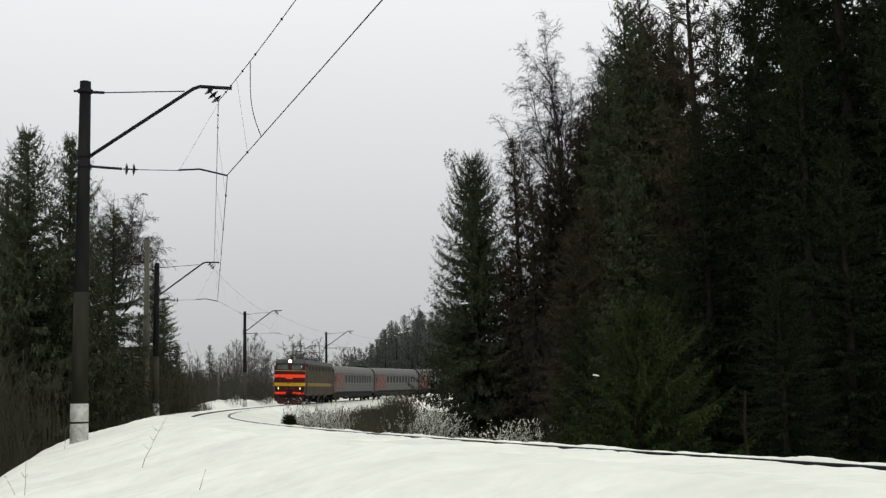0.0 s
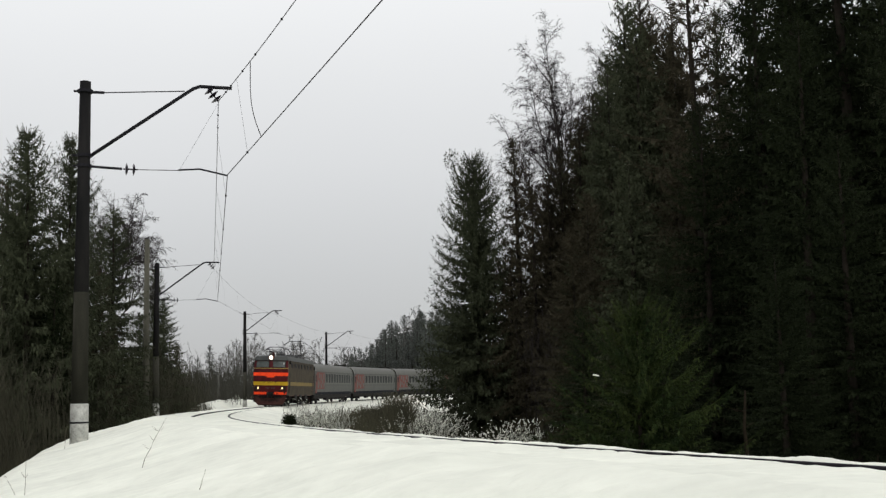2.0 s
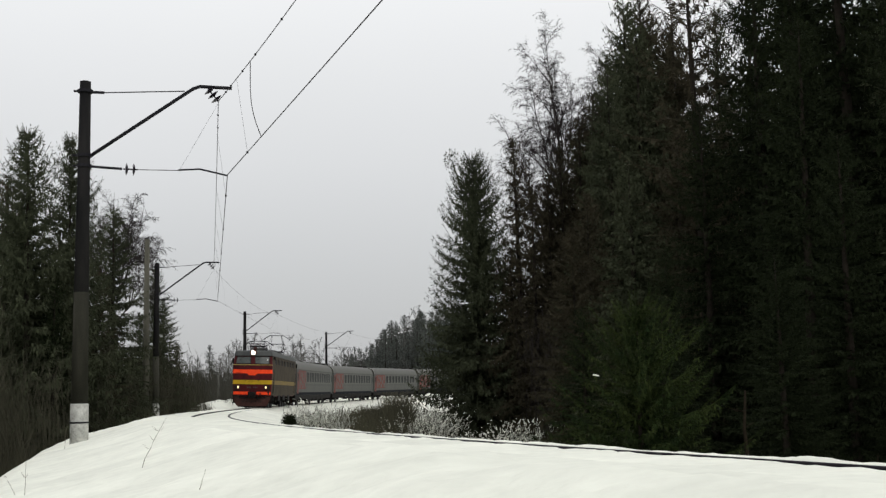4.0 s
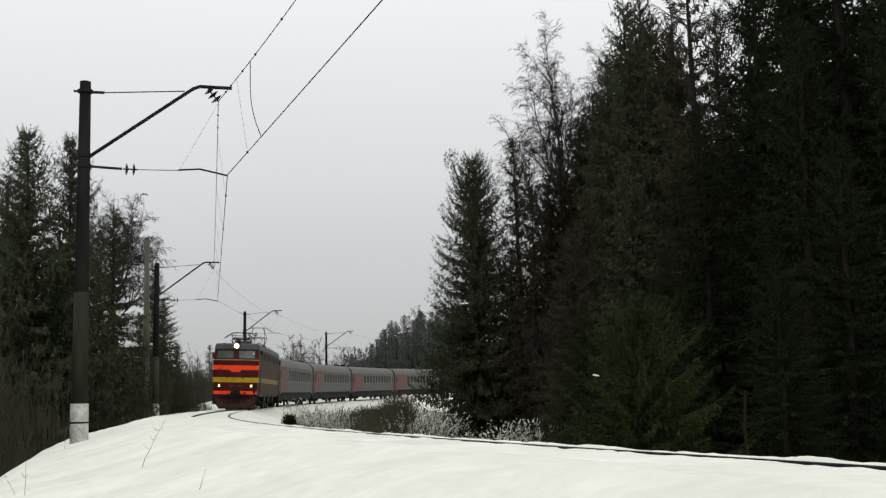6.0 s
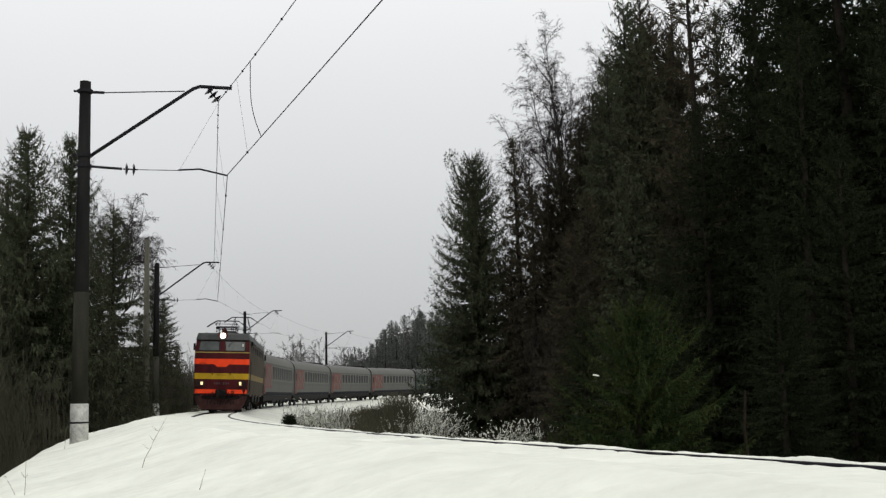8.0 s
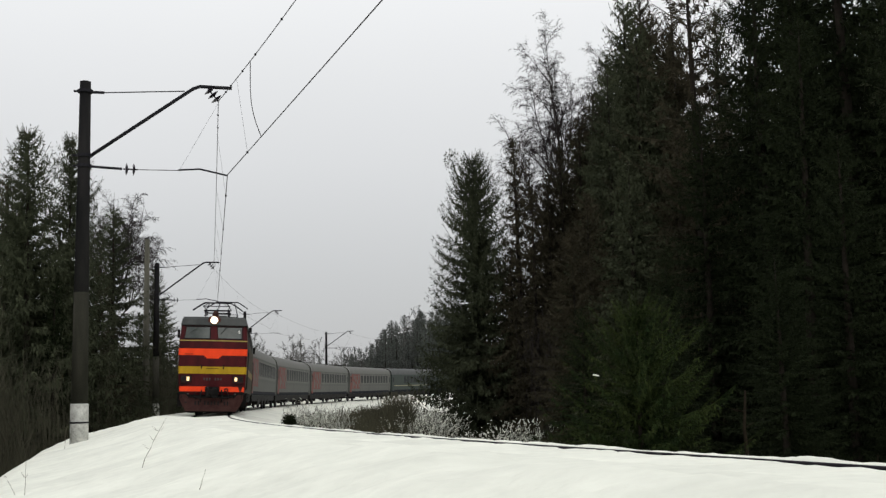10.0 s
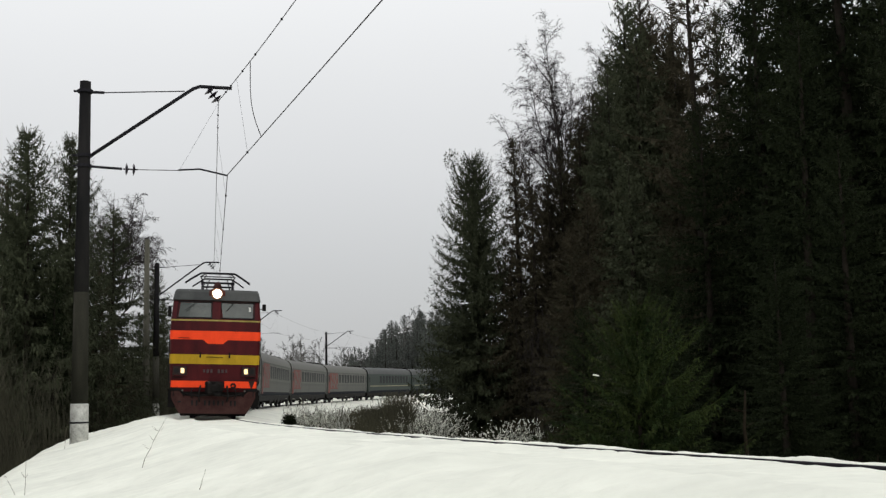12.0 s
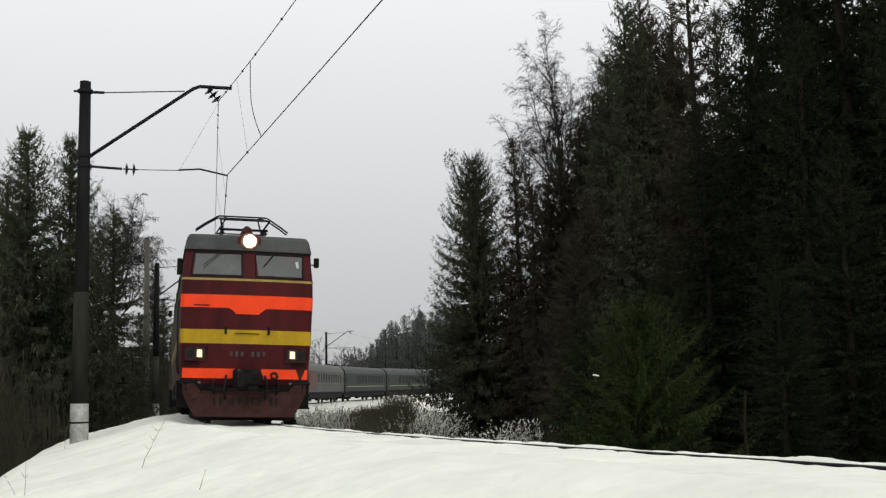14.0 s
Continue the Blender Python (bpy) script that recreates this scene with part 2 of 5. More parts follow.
def ground_z(x, y, lat, s):
    r = math.hypot(x, y)
    side = 1 / (1 + math.exp(-max(-60.0, min(60.0, lat)) / 3.0))
    z = -2.9 * (1 - side) - 1.25 * side + float(rise(min(max(s, 0), 215))) * (0.6 if r < 260 else 0.8)
    z += 0.35 * wob(x, y, 0.06) + 0.10 * wob(x, y, 0.35, 3.0)
    z -= hollow(x, y)
    if r > 300:
        z += (r - 300) * 0.006
    if abs(lat) < 9.5:
        z -= 1.2 * min(1.0, (9.5 - abs(lat)) / 3.0)
    return z


def build_ground():
    front = np.radians(np.linspace(-32, 32, 190))
    back = np.radians(np.linspace(34, 326, 70))
    angles = np.concatenate([front, back])
    radii = np.concatenate([[0.5], np.geomspace(3, 3200, 110)])
    grid = []
    for r in radii:
        xs, ys = r * np.sin(angles), r * np.cos(angles)
        lat, s = lateral(xs, ys)
        grid.append([(x, y, ground_z(x, y, a, b)) for x, y, a, b in zip(xs, ys, lat, s)])
    bm = bmesh.new()
    sheet(bm, grid, closed=True)
    part("ground", bm, M_SNOW, None, "snow-covered forest floor on both sides of the railway", True)
    tagged(bpy.data.objects["ground"], category="ground", kind="structure")


LATS = [-12, -10, -8.4, -7, -6, -5.4, -4.95, -4.65, -4.45, -4.2, -3.9, -3.6, -3.3, -3.0, -2.7, -2.4, -2.2, -2.0, -1.85, -1.7, -1.5, -1.3, -1.1, -0.95, -0.86, -0.80,
        -0.72, -0.66, -0.5, -0.2, 0.2, 0.5, 0.66, 0.74, 0.775, 0.83, 0.88, 0.94, 1.04, 1.15, 1.35, 1.6, 1.9, 2.3, 2.8, 3.4, 4.2, 5.2, 6.5, 8, 10, 12]
PROFILE = [(-12, -4.2), (-8.4, -2.9), (-6, -1.45), (-4.95, -0.74), (-4.52, -0.475), (-3.8, -0.315), (-3.0, -0.13), (-2.4, 0.04), (-1.9, 0.15), (-1.5, 0.10), (-1.1, 0.0),
           (-0.86, -0.03), (-0.66, -0.06), (-0.5, -0.03), (0.5, -0.018), (0.66, -0.020), (0.74, -0.024), (0.775, -0.06), (0.83, -0.06), (0.88, -0.02), (0.94, -0.006), (1.04, -0.018), (1.15, -0.06), (1.35, -0.14), (1.6, -0.22),
           (2.3, -0.40), (3.4, -0.66), (5.2, -1.05), (8, -1.6), (12, -2.9)]


def bank_z(lat, s):
    z = float(np.interp(lat, [a for a, _ in PROFILE], [b for _, b in PROFILE]))
    deep = min(1.0, max(0.0, (s - 90) / 18))  # further on the line runs past a snow berm on its outer side
    if deep and lat < -4.4:
        berm = float(np.interp(lat, [-12, -10, -8.4, -7, -6, -5.4, -4.4], [-4.2, -1.6, 0.35, 0.62, 0.5, 0.2, -0.3]))
        q = on_track(s, lat)
        z += deep * (berm + 0.28 * wob(q.x, q.y, 0.35, 11.0) + 0.12 * wob(q.x, q.y, 1.1, 4.0) - z)
    if -3.2 < lat < -1.0:  # the ploughed ridge fades out further along the line
        fade = min(1.0, max(0.0, (s - 34) / 14))
        z -= fade * max(0.0, z - 0.0) * 0.85
    if -1.1 < lat < -0.5:  # the outer rail lies under the snow at first
        z += max(0.0, 0.045 - z) * min(1.0, max(0.0, (46 - s) / 6))
    p = on_track(s, lat)
    free = min(1.0, max(0.0, (abs(abs(lat) - 0.76) - 0.1) / 0.6)) if abs(lat) < 1.6 else 1.0
    z += free * (0.045 * wob(p.x, p.y, 0.7) + 0.034 * wob(p.x, p.y, 2.2, 5.0) + 0.016 * wob(p.x, p.y, 6.0, 9.0))
    if 0.45 < lat < 0.77:  # the ploughed edge crumbles against the inner rail
        z += min(1.0, (lat - 0.45) / 0.2) * (0.004 + 0.016 * wob(p.x, p.y, 1.7, 6.0) + 0.013 * wob(p.x, p.y, 5.5, 8.0))
    if 0.8 < lat < 1.4:
        z += 0.03 * wob(p.x, p.y, 0.55, 2.0) + 0.022 * wob(p.x, p.y, 2.5, 7.0) + 0.012 * wob(p.x, p.y, 7.0, 3.0)
    return z


def build_bank():
    stations = np.concatenate([np.arange(-40, -6, 2.0), np.arange(-6, 24, 0.11), np.arange(24, 45, 0.22), np.arange(45, 130, 0.8), np.arange(130, 380, 3.0)])
    grid = [[on_track(s, a, bank_z(a, s)) for a in LATS] for s in stations]
    bm = bmesh.new()
    sheet(bm, grid)
    ob = part("railway_bank", bm, M_SNOW, None, "snow-covered railway embankment with a ploughed ridge", True)
    tagged(ob, category="snow bank", kind="structure")


def build_rails():
    sec = [(-0.036, 0.0), (-0.030, 0.008), (0.030, 0.008), (0.036, 0.0), (0.036, -0.03), (0.010, -0.045), (0.010, -0.13), (0.07, -0.155), (0.07, -0.165),
           (-0.07, -0.165), (-0.07, -0.155), (-0.010, -0.13), (-0.010, -0.045), (-0.036, -0.03)]
    for lat in (-0.76, 0.80):
        bm = bmesh.new()
        grid = [[on_track(s, lat + a, z - lat * math.sin(CANT) * 0.5 - 0.004) for a, z in sec] for s in np.arange(-40, 370, 1.0)]
        sheet(bm, grid, closed=True)
        ob = part("rail", bm, M_RAIL, None, "rusty steel rail half buried in snow", False)
        tagged(ob, category="rail", group="running rails", kind="structure")


build_ground()
build_bank()
build_rails()


# ---- overhead line ----
def insulator(bm, a, b, discs, r):
    a, b = Vector(a), Vector(b)
    tube(bm, [a, b], 0.02, 6)
    for k in range(discs):
        c = a.lerp(b, (k + 0.5) / discs)
        d = (b - a).normalized() * 0.032
        tube(bm, [c - d, c - d * 0.3, c + d], [r * 0.55, r, r * 0.4], 10)


def build_mast(s, lat, top, foot, first=False):
    mast = base("catenary_mast", across(s), "grey concrete catenary mast with limewashed foot and steel bracket", "railway mast", "catenary masts")
    d = top - 8.6
    bm = bmesh.new()
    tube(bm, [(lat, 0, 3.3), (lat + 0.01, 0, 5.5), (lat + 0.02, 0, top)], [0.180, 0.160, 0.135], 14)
    part("shaft", bm, M_CONC, mast, "weathered concrete shaft with its backlit dark put into the grey", True)
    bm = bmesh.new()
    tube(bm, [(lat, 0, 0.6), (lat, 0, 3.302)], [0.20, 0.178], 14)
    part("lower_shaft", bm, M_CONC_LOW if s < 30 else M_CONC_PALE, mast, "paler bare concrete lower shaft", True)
    bm = bmesh.new()
    tube(bm, [(lat, 0, foot - 0.7), (lat, 0, 0.585), (lat, 0, 0.602)], [0.225, 0.215, 0.205], 14)
    part("foot", bm, M_WHITE, mast, "limewashed concrete foot", True)
    bm = bmesh.new()
    tube(bm, [(lat, 0, 0.13), (lat, 0, 0.17)], [0.232, 0.232], 14)
    part("band", bm, M_STEEL, mast, "dark steel earthing band")
    for z in (8.35 + d, 6.72 + d, 6.46 + d):
        bm = bmesh.new()
        tube(bm, [(lat + 0.02, 0, z - 0.035), (lat + 0.02, 0, z + 0.035)], 0.19, 12)
        box(bm, (lat - 0.2, 0, z), (0.12, 0.05, 0.05), 0.01)
        part("clamp", bm, M_STEEL, mast)
    # bracket: inclined tube with a horizontal nose
    bm = bmesh.new()
    tube(bm, [(lat + 0.17, 0, 6.72 + d), (-1.25, 0, 8.43 + d), (-1.08, 0, 8.55 + d), (-0.92, 0, 8.61 + d), (-0.12, 0, 8.60 + d)], 0.045, 8)
    part("bracket", bm, M_STEEL, mast, "bent dark steel cantilever tube", True)
    bm = bmesh.new()
    tube(bm, [(lat + 0.17, 0, 8.34 + d), (lat + 0.48, 0, 8.34 + d)], 0.035, 6)
    tube(bm, [(lat + 0.48, 0, 8.34 + d), (-1.3, 0, 8.47 + d)], 0.015, 5)
    part("tie_rod", bm, M_STEEL, mast)
    bm = bmesh.new()
    insulator(bm, (-0.72, 0, 8.56 + d), (-0.46, 0, 8.24 + d), 3, 0.165)
    part("insulator", bm, M_CERAMIC, mast, "dark glazed disc insulator")
    bm = bmesh.new()
    tube(bm, [(lat + 0.17, 0, 6.45 + d), (-2.82, 0, 6.41 + d)], 0.032, 6)
    part("strut", bm, M_STEEL, mast)
    bm = bmesh.new()
    insulator(bm, (-2.8, 0, 6.41 + d), (-2.45, 0, 6.40 + d), 2, 0.165)
    part("insulator", bm, M_CERAMIC, mast, "dark glazed disc insulator")
    bm = bmesh.new()
    tube(bm, [(-2.45, 0, 6.40 + d), (-1.42, 0, 6.41 + d)], 0.010, 5)
    part("stay_wire", bm, M_WIRE, mast)
    bm = bmesh.new()
    tube(bm, [(-1.45, 0, 6.42 + d), (-0.92, 0, 6.46 + d), (-0.23, 0, 6.31 + d)], 0.022, 6)
    tube(bm, [(-1.42, 0, 6.42 + d), (-0.46, 0, 8.2 + d)], 0.004, 4)
    part("steady_arm", bm, M_STEEL, mast)
    return mast


MASTS = [(-18.0, 0.0), (22.0, 0.0), (62.0, 0.17), (108.0, 0.6), (151.0, 0.62), (195.0, 0.62)]
build_mast(22.0, -3.75, 8.58, -0.31)
build_mast(62.0, -3.73, 8.76, -0.15)
build_mast(108.0, -3.74, 9.2, -0.1)
build_mast(151.0, -3.95, 9.22, -0.1)


def build_lone_pole():
    pole = base("concrete_pole", across(62.0), "plain grey concrete pole without bracket beside a mast", "pole")
    bm = bmesh.new()
    tube(bm, [(-4.28, 0, -0.9), (-4.29, 0, 10.16)], [0.215, 0.145], 14)
    part("shaft", bm, M_POLE, pole, "", True)
    bm = bmesh.new()
    tube(bm, [(-4.29, 0, 10.16), (-4.29, 0, 10.24)], [0.155, 0.12], 12)
    part("cap", bm, M_STEEL, pole)


build_lone_pole()


def build_wires():
    """Contact wire, messenger wire and droppers from mast to mast."""
    for k, ((s0, d0), (s1, d1)) in enumerate(zip(MASTS, MASTS[1:])):
        a, b = on_track(s0, 0.03 if k == 0 else -0.23, 6.31 + d0), on_track(s1, -0.23, 6.31 + d1)
        m0, m1 = on_track(s0, -0.46, 8.22 + d0), on_track(s1, -0.46, 8.22 + d1)
        thick = 0.011 if k < 2 else 0.007
        sag = lambda f: m0.lerp(m1, f) - Vector((0, 0, 4 * 0.62 * f * (1 - f)))
        line = base("overhead_span", Matrix(), "dark contact wire hung from a sagging messenger wire", "overhead wire", "overhead wires")
        bm = bmesh.new()
        tube(bm, [a.lerp(b, f / 12) for f in range(13)], thick, 5)
        part("contact_wire", bm, M_WIRE, line)
        bm = bmesh.new()
        tube(bm, [sag(f / 24) for f in range(25)], thick * 0.85, 5)
        part("messenger_wire", bm, M_WIRE, line)
        for f in ((0.1, 0.35, 0.6, 0.93) if k == 0 else (0.08, 0.25, 0.42, 0.58, 0.75, 0.93)):
            bm = bmesh.new()
            tube(bm, [sag(f), a.lerp(b, f)], 0.0028 if k < 2 else 0.002, 4)
            part("dropper", bm, M_WIRE, line)
            bm = bmesh.new()
            box(bm, a.lerp(b, f), (0.05, 0.05, 0.05), 0.01)
            part("clip", bm, M_STEEL, line)
        for f in ((0.80, 0.87, 0.91, 0.95, 0.97) if k == 0 else (0.03, 0.06)):
            bm = bmesh.new()
            box(bm, sag(f), (0.045, 0.06, 0.045), 0.012)
            part("messenger_clip", bm, M_STEEL, line)
        if k == 0:
            top, low = sag(0.885), a.lerp(b, 0.888)
            bm = bmesh.new()
            side = Vector((-0.09, -0.05, 0))
            tube(bm, [top.lerp(low, f / 12) + side * math.sin(math.pi * (f / 12) ** 1.1) - Vector((0, 0, 0.10 * math.sin(math.pi * f / 12))) for f in range(13)], 0.009, 5)
            part("jumper", bm, M_WIRE, line, "slack electrical jumper between the wires", True)


build_wires()


# ---- locomotive: y forward, origin between the bogies on rail level ----
LEVELS = [(0.95, 1.44, 9.28), (1.08, 1.49, 9.36), (2.0, 1.535, 9.40), (2.7, 1.55, 9.40), (3.05, 1.555, 9.40), (3.46, 1.545, 9.37), (4.14, 1.485, 9.14)]
ROOF = [(4.14, 1.50, 9.20), (4.20, 1.49, 9.19), (4.44, 1.44, 9.08), (4.535, 1.39, 8.98), (4.565, 1.1, 8.6), (4.58, 0.4, 7.9)]


def shell(z, table):
    zs = [a for a, _, _ in table]
    return float(np.interp(z, zs, [b for _, b, _ in table])), float(np.interp(z, zs, [c for _, _, c in table]))


def ring(z, table=LEVELS, off=0.0, r=0.13):
    """Outline of the body at a height, both rounded ends."""
    w, f = shell(z, table)
    w, f = w + off, f + off
    r = min(r, w * 0.5)
    half = [(w, f - r - 0.1)]
    for a in (20, 45, 70):
        half.append((w - r + r * math.cos(radians(a)), f - r - 0.09 + r * math.sin(radians(a))))
    for k in range(9):
        x = (w - r) * (1 - k / 4)
        half.append((x, f - 0.09 * (x / (w - r)) ** 2))
    for a in (110, 135, 160):
        half.append((-w + r + r * math.cos(radians(a)), f - r - 0.09 + r * math.sin(radians(a))))
    half.append((-w, f - r - 0.1))
    return [Vector((x, y, z)) for x, y in half] + [Vector((-x, -y, z)) for x, y in half]


def band(z0, z1, off=0.006, around=True, steps=2, keep=None):
    bm = bmesh.new()
    rows = [ring(z0 + (z1 - z0) * k / steps, LEVELS, off) for k in range(steps + 1)]
    if keep:
        rows = [r[keep[0]:keep[1]] for r in rows]
        sheet(bm, rows)
    elif around:
        sheet(bm, rows, closed=True)
    else:
        sheet(bm, [r[:17] for r in rows])
    return bm


def face_patch(outline, off, table=LEVELS, split=6):
    """A patch lying on the front, its outline given as left and right x at each height."""
    bm = bmesh.new()
    rows = []
    for z, x0, x1 in outline:
        w, f = shell(z, table)
        row = []
        for k in range(split + 1):
            x = x0 + (x1 - x0) * k / split
            row.append(Vector((x, f + off - 0.09 * (x / (w - 0.13)) ** 2, z)))
        rows.append(row)
    sheet(bm, rows)
    return bm


def slab(bm, depth):
    """Thickens a patch backwards."""
    made = bmesh.ops.extrude_face_region(bm, geom=bm.faces[:])["geom"]
    bmesh.ops.translate(bm, vec=(0, -depth, 0), verts=[g for g in made if isinstance(g, bmesh.types.BMVert)])
    bmesh.ops.recalc_face_normals(bm, faces=bm.faces[:])
    return bm


def disc(bm, c, r, depth, n=16):
    tube(bm, [(c[0], c[1] - depth, c[2]), (c[0], c[1], c[2])], r, n)
    return bm


def wheelset(bm, r, gauge=0.76):
    tube(bm, [(-gauge - 0.15, 0, 0), (gauge + 0.15, 0, 0)], 0.085, 8)
    for q in (-1, 1):
        tube(bm, [(q * (gauge - 0.075), 0, 0), (q * (gauge - 0.045), 0, 0), (q * (gauge - 0.04), 0, 0), (q * (gauge + 0.06), 0, 0)], [r + 0.028, r + 0.028, r + 0.002, r - 0.004], 20)
        for k in range(3):
            box(bm, (q * (gauge + 0.065), 0, r * 0.55), (0.02, 0.10, 0.16), 0, Matrix.Rotation(k * math.tau / 3, 4, "X"))
    return bm


def pantograph(parent, y, up):
    """Diamond pantograph: folded, or raised to the wire."""
    z0 = 4.98
    for q in (-1, 1):
        for e in (-0.8, 0.8):
            bm = bmesh.new()
            insulator(bm, (q * 0.55, y + e, 4.54), (q * 0.55, y + e, z0), 3, 0.07)
            part("insulator", bm, M_CERAMIC, parent)
    pan = bmesh.new()
    for e in (-0.8, 0.8):
        tube(pan, [(-0.62, y + e, z0), (0.62, y + e, z0)], 0.035, 6)
    for q in (-1, 1):
        tube(pan, [(q * 0.55, y - 0.8, z0), (q * 0.55, y + 0.8, z0)], 0.035, 6)
    pan = part("pantograph", pan, M_STEEL, parent, "raised steel pantograph" if up else "folded steel pantograph")
    top = 6.44 if up else 5.40
    knee = 5.66 if up else 5.16
    reach = 0.9 if up else 1.25
    for q in (-1, 1):
        for e in (-1, 1):
            bm = bmesh.new()
            tube(bm, [(q * 0.5, y + e * 0.2, z0 + 0.03), (q * 0.62, y + e * reach, knee)], 0.026, 6)
            tube(bm, [(q * 0.62, y + e * reach, knee), (q * 0.42, y + e * 0.16, top)], 0.02, 6)
            part("arm", bm, M_STEEL, pan)
    bm = bmesh.new()
    for e in (-1, 1):
        tube(bm, [(-0.62, y + e * reach, knee), (0.62, y + e * reach, knee)], 0.02, 6)
    for e in (-0.17, 0.17):
        tube(bm, [(-1.20, y + e, top - 0.36), (-0.98, y + e, top - 0.20), (-0.66, y + e, top), (-0.6, y + e, top + 0.02), (0.6, y + e, top + 0.02), (0.66, y + e, top), (0.98, y + e, top - 0.20), (1.20, y + e, top - 0.36)], 0.022, 6)
    part("collector_head", bm, M_STEEL, pan)


def build_locomotive():
    loco = base("electric_locomotive", Matrix(), "maroon electric locomotive with orange and yellow bands, headlights lit", "locomotive")
    bm = bmesh.new()
    rows = sheet(bm, [ring(z) for z, _, _ in LEVELS], closed=True)
    bm.faces.new(rows[0])
    part("body", bm, M_MAROON, loco, "maroon painted steel body")
    bm = bmesh.new()
    rows = sheet(bm, [ring(z, ROOF, 0.02) for z, _, _ in ROOF], closed=True)
    bm.faces.new(rows[-1])
    part("roof", bm, M_CABROOF, loco, "grey painted roof")
    part("trim_line", band(3.39, 3.445, 0.012, False), M_TRIM, loco, "thin yellow line under the windows")
    part("gutter", band(4.095, 4.145, 0.022, False), M_HOUSING, loco, "dark rain gutter over the windscreens")
    part("orange_band", band(2.74, 3.05, 0.006, False), M_ORANGE, loco, "bright orange warning band")
    part("orange_chevron", face_patch([(2.60, -0.27, 0.27), (2.65, -0.31, 0.31), (2.735, -0.42, 0.42), (2.745, -0.42, 0.42)], 0.008), M_ORANGE, loco, "bright orange chevron")
    part("yellow_band", band(1.90, 2.23, 0.006, False), M_YELLOW, loco, "yellow warning band")
    for x0, x1 in ((-1.46, -0.36), (0.24, 1.46)):
        part("orange_stripe", face_patch([(1.09, x0, x1), (1.32, x0, x1)], 0.007), M_ORANGE, loco, "bright orange stripe above the coupler")
    for end in (1, -1):
        turn = Matrix.Identity(4) if end == 1 else Matrix.Rotation(math.pi, 4, "Z")

        def put(name, bm, mat, label="", smooth=False, parent=loco):
            bm.transform(turn)
            return part(name, bm, mat, parent, label, smooth)

        for q in (-1, 1):
            x0, x1 = (0.19, 1.27) if q == 1 else (-1.27, -0.19)
            w = put("windscreen", slab(face_patch([(3.53, x0 - 0.01 * q, x1 + 0.03 * q), (4.04, x0, x1 - 0.03 * q)], 0.012), 0.03), M_GLASS, "dusty sloping cab windscreen")
            bm = bmesh.new()
            corners = [(x0 - 0.03, 3.50), (x1 + 0.05 * (q == 1) + 0.03, 3.50), (x1 + 0.03, 4.07), (x0 - 0.03, 4.07)]
            pts = []
            for x, z in corners + corners[:1]:
                ww, f = shell(z, LEVELS)
                pts.append((x, f + 0.015 - 0.09 * (x / (ww - 0.13)) ** 2, z))
            tube(bm, pts, 0.024, 5)
            put("window_seal", bm, M_RUBBER, "black rubber seal", False, w)
            bm = bmesh.new()
            xa, xb = (0.66, 1.06) if q == 1 else (-0.60, -0.34)
            tube(bm, [(xa, shell(4.05, LEVELS)[1] + 0.03, 4.09), (xb, shell(3.76, LEVELS)[1] + 0.045, 3.76)], 0.012, 5)
            put("wiper", bm, M_RUBBER, "", False, w)
            if q == -1 and end == 1:
                part("sticker", face_patch([(3.76, -1.20, -1.13), (3.92, -1.18, -1.11)], 0.016, split=1), M_WHITE, w, "small pale sticker")
            # lower lamps in dark housings
            bm = bmesh.new()
            box(bm, (q * 1.17, 9.30, 1.66), (0.50, 0.12, 0.36), 0.02)
            h = put("lamp_housing", bm, M_HOUSING, "grimy dark marker lamp housing")
            bm = bmesh.new()
            tube(bm, [(q * 0.91, 9.37, 1.49), (q * 1.43, 9.36, 1.49), (q * 1.43, 9.36, 1.83), (q * 0.91, 9.37, 1.83), (q * 0.91, 9.37, 1.49)], 0.014, 5)
            put("housing_rim", bm, M_MAROON, "maroon rim", False, h)
            bm = bmesh.new()
            box(bm, (q * 1.08, 9.355, 1.66), (0.20, 0.05, 0.26), 0.02)
            put("lamp_bezel", bm, M_NUMBER, "dull metal bezel", False, h)
            bm = bmesh.new()
            box(bm, (q * 1.06, 9.31, 0.985), (0.07, 0.05, 0.06), 0.015)
            put("lifting_lug", bm, M_CARROOF, "small pale lifting lug")
            bm = bmesh.new()
            box(bm, (q * 1.08, 9.375, 1.66), (0.115, 0.05, 0.17), 0.012)
            put("marker_lamp", bm, M_LOW if end == 1 else M_GLASS, "lit yellowish marker lamp" if end == 1 else "", False, h)
            bm = bmesh.new()
            disc(bm, (q * 1.29, 9.372, 1.66), 0.085, 0.05)
            put("tail_lamp", bm, M_RUBBER, "", False, h)
            bm = bmesh.new()
            box(bm, (q * 1.25, 9.34, 1.435), (0.34, 0.12, 0.03), 0.008)
            put("footboard", bm, M_BLACK, "narrow black footboard")
            # mirrors and grab rails
            bm = bmesh.new()
            if q == 1:
                box(bm, (1.61, 8.85, 3.74), (0.12, 0.06, 0.40), 0.015)
            else:
                box(bm, (-1.66, 8.85, 3.95), (0.13, 0.06, 0.24), 0.015)
            tube(bm, [(q * 1.42, 8.85, 3.9), (q * 1.62, 8.85, 3.9)] if q == -1 else [(1.42, 8.85, 3.9), (1.52, 8.85, 3.9)], 0.015, 5)
            put("mirror", bm, M_BLACK, "black rear-view mirror")
            bm = bmesh.new()
            tube(bm, [(q * 1.53, 8.4, 1.2), (q * 1.57, 8.4, 1.3), (q * 1.60, 8.4, 2.9), (q * 1.55, 8.4, 3.0)], 0.015, 5)
            put("handrail", bm, M_STEEL)
            bm = bmesh.new()
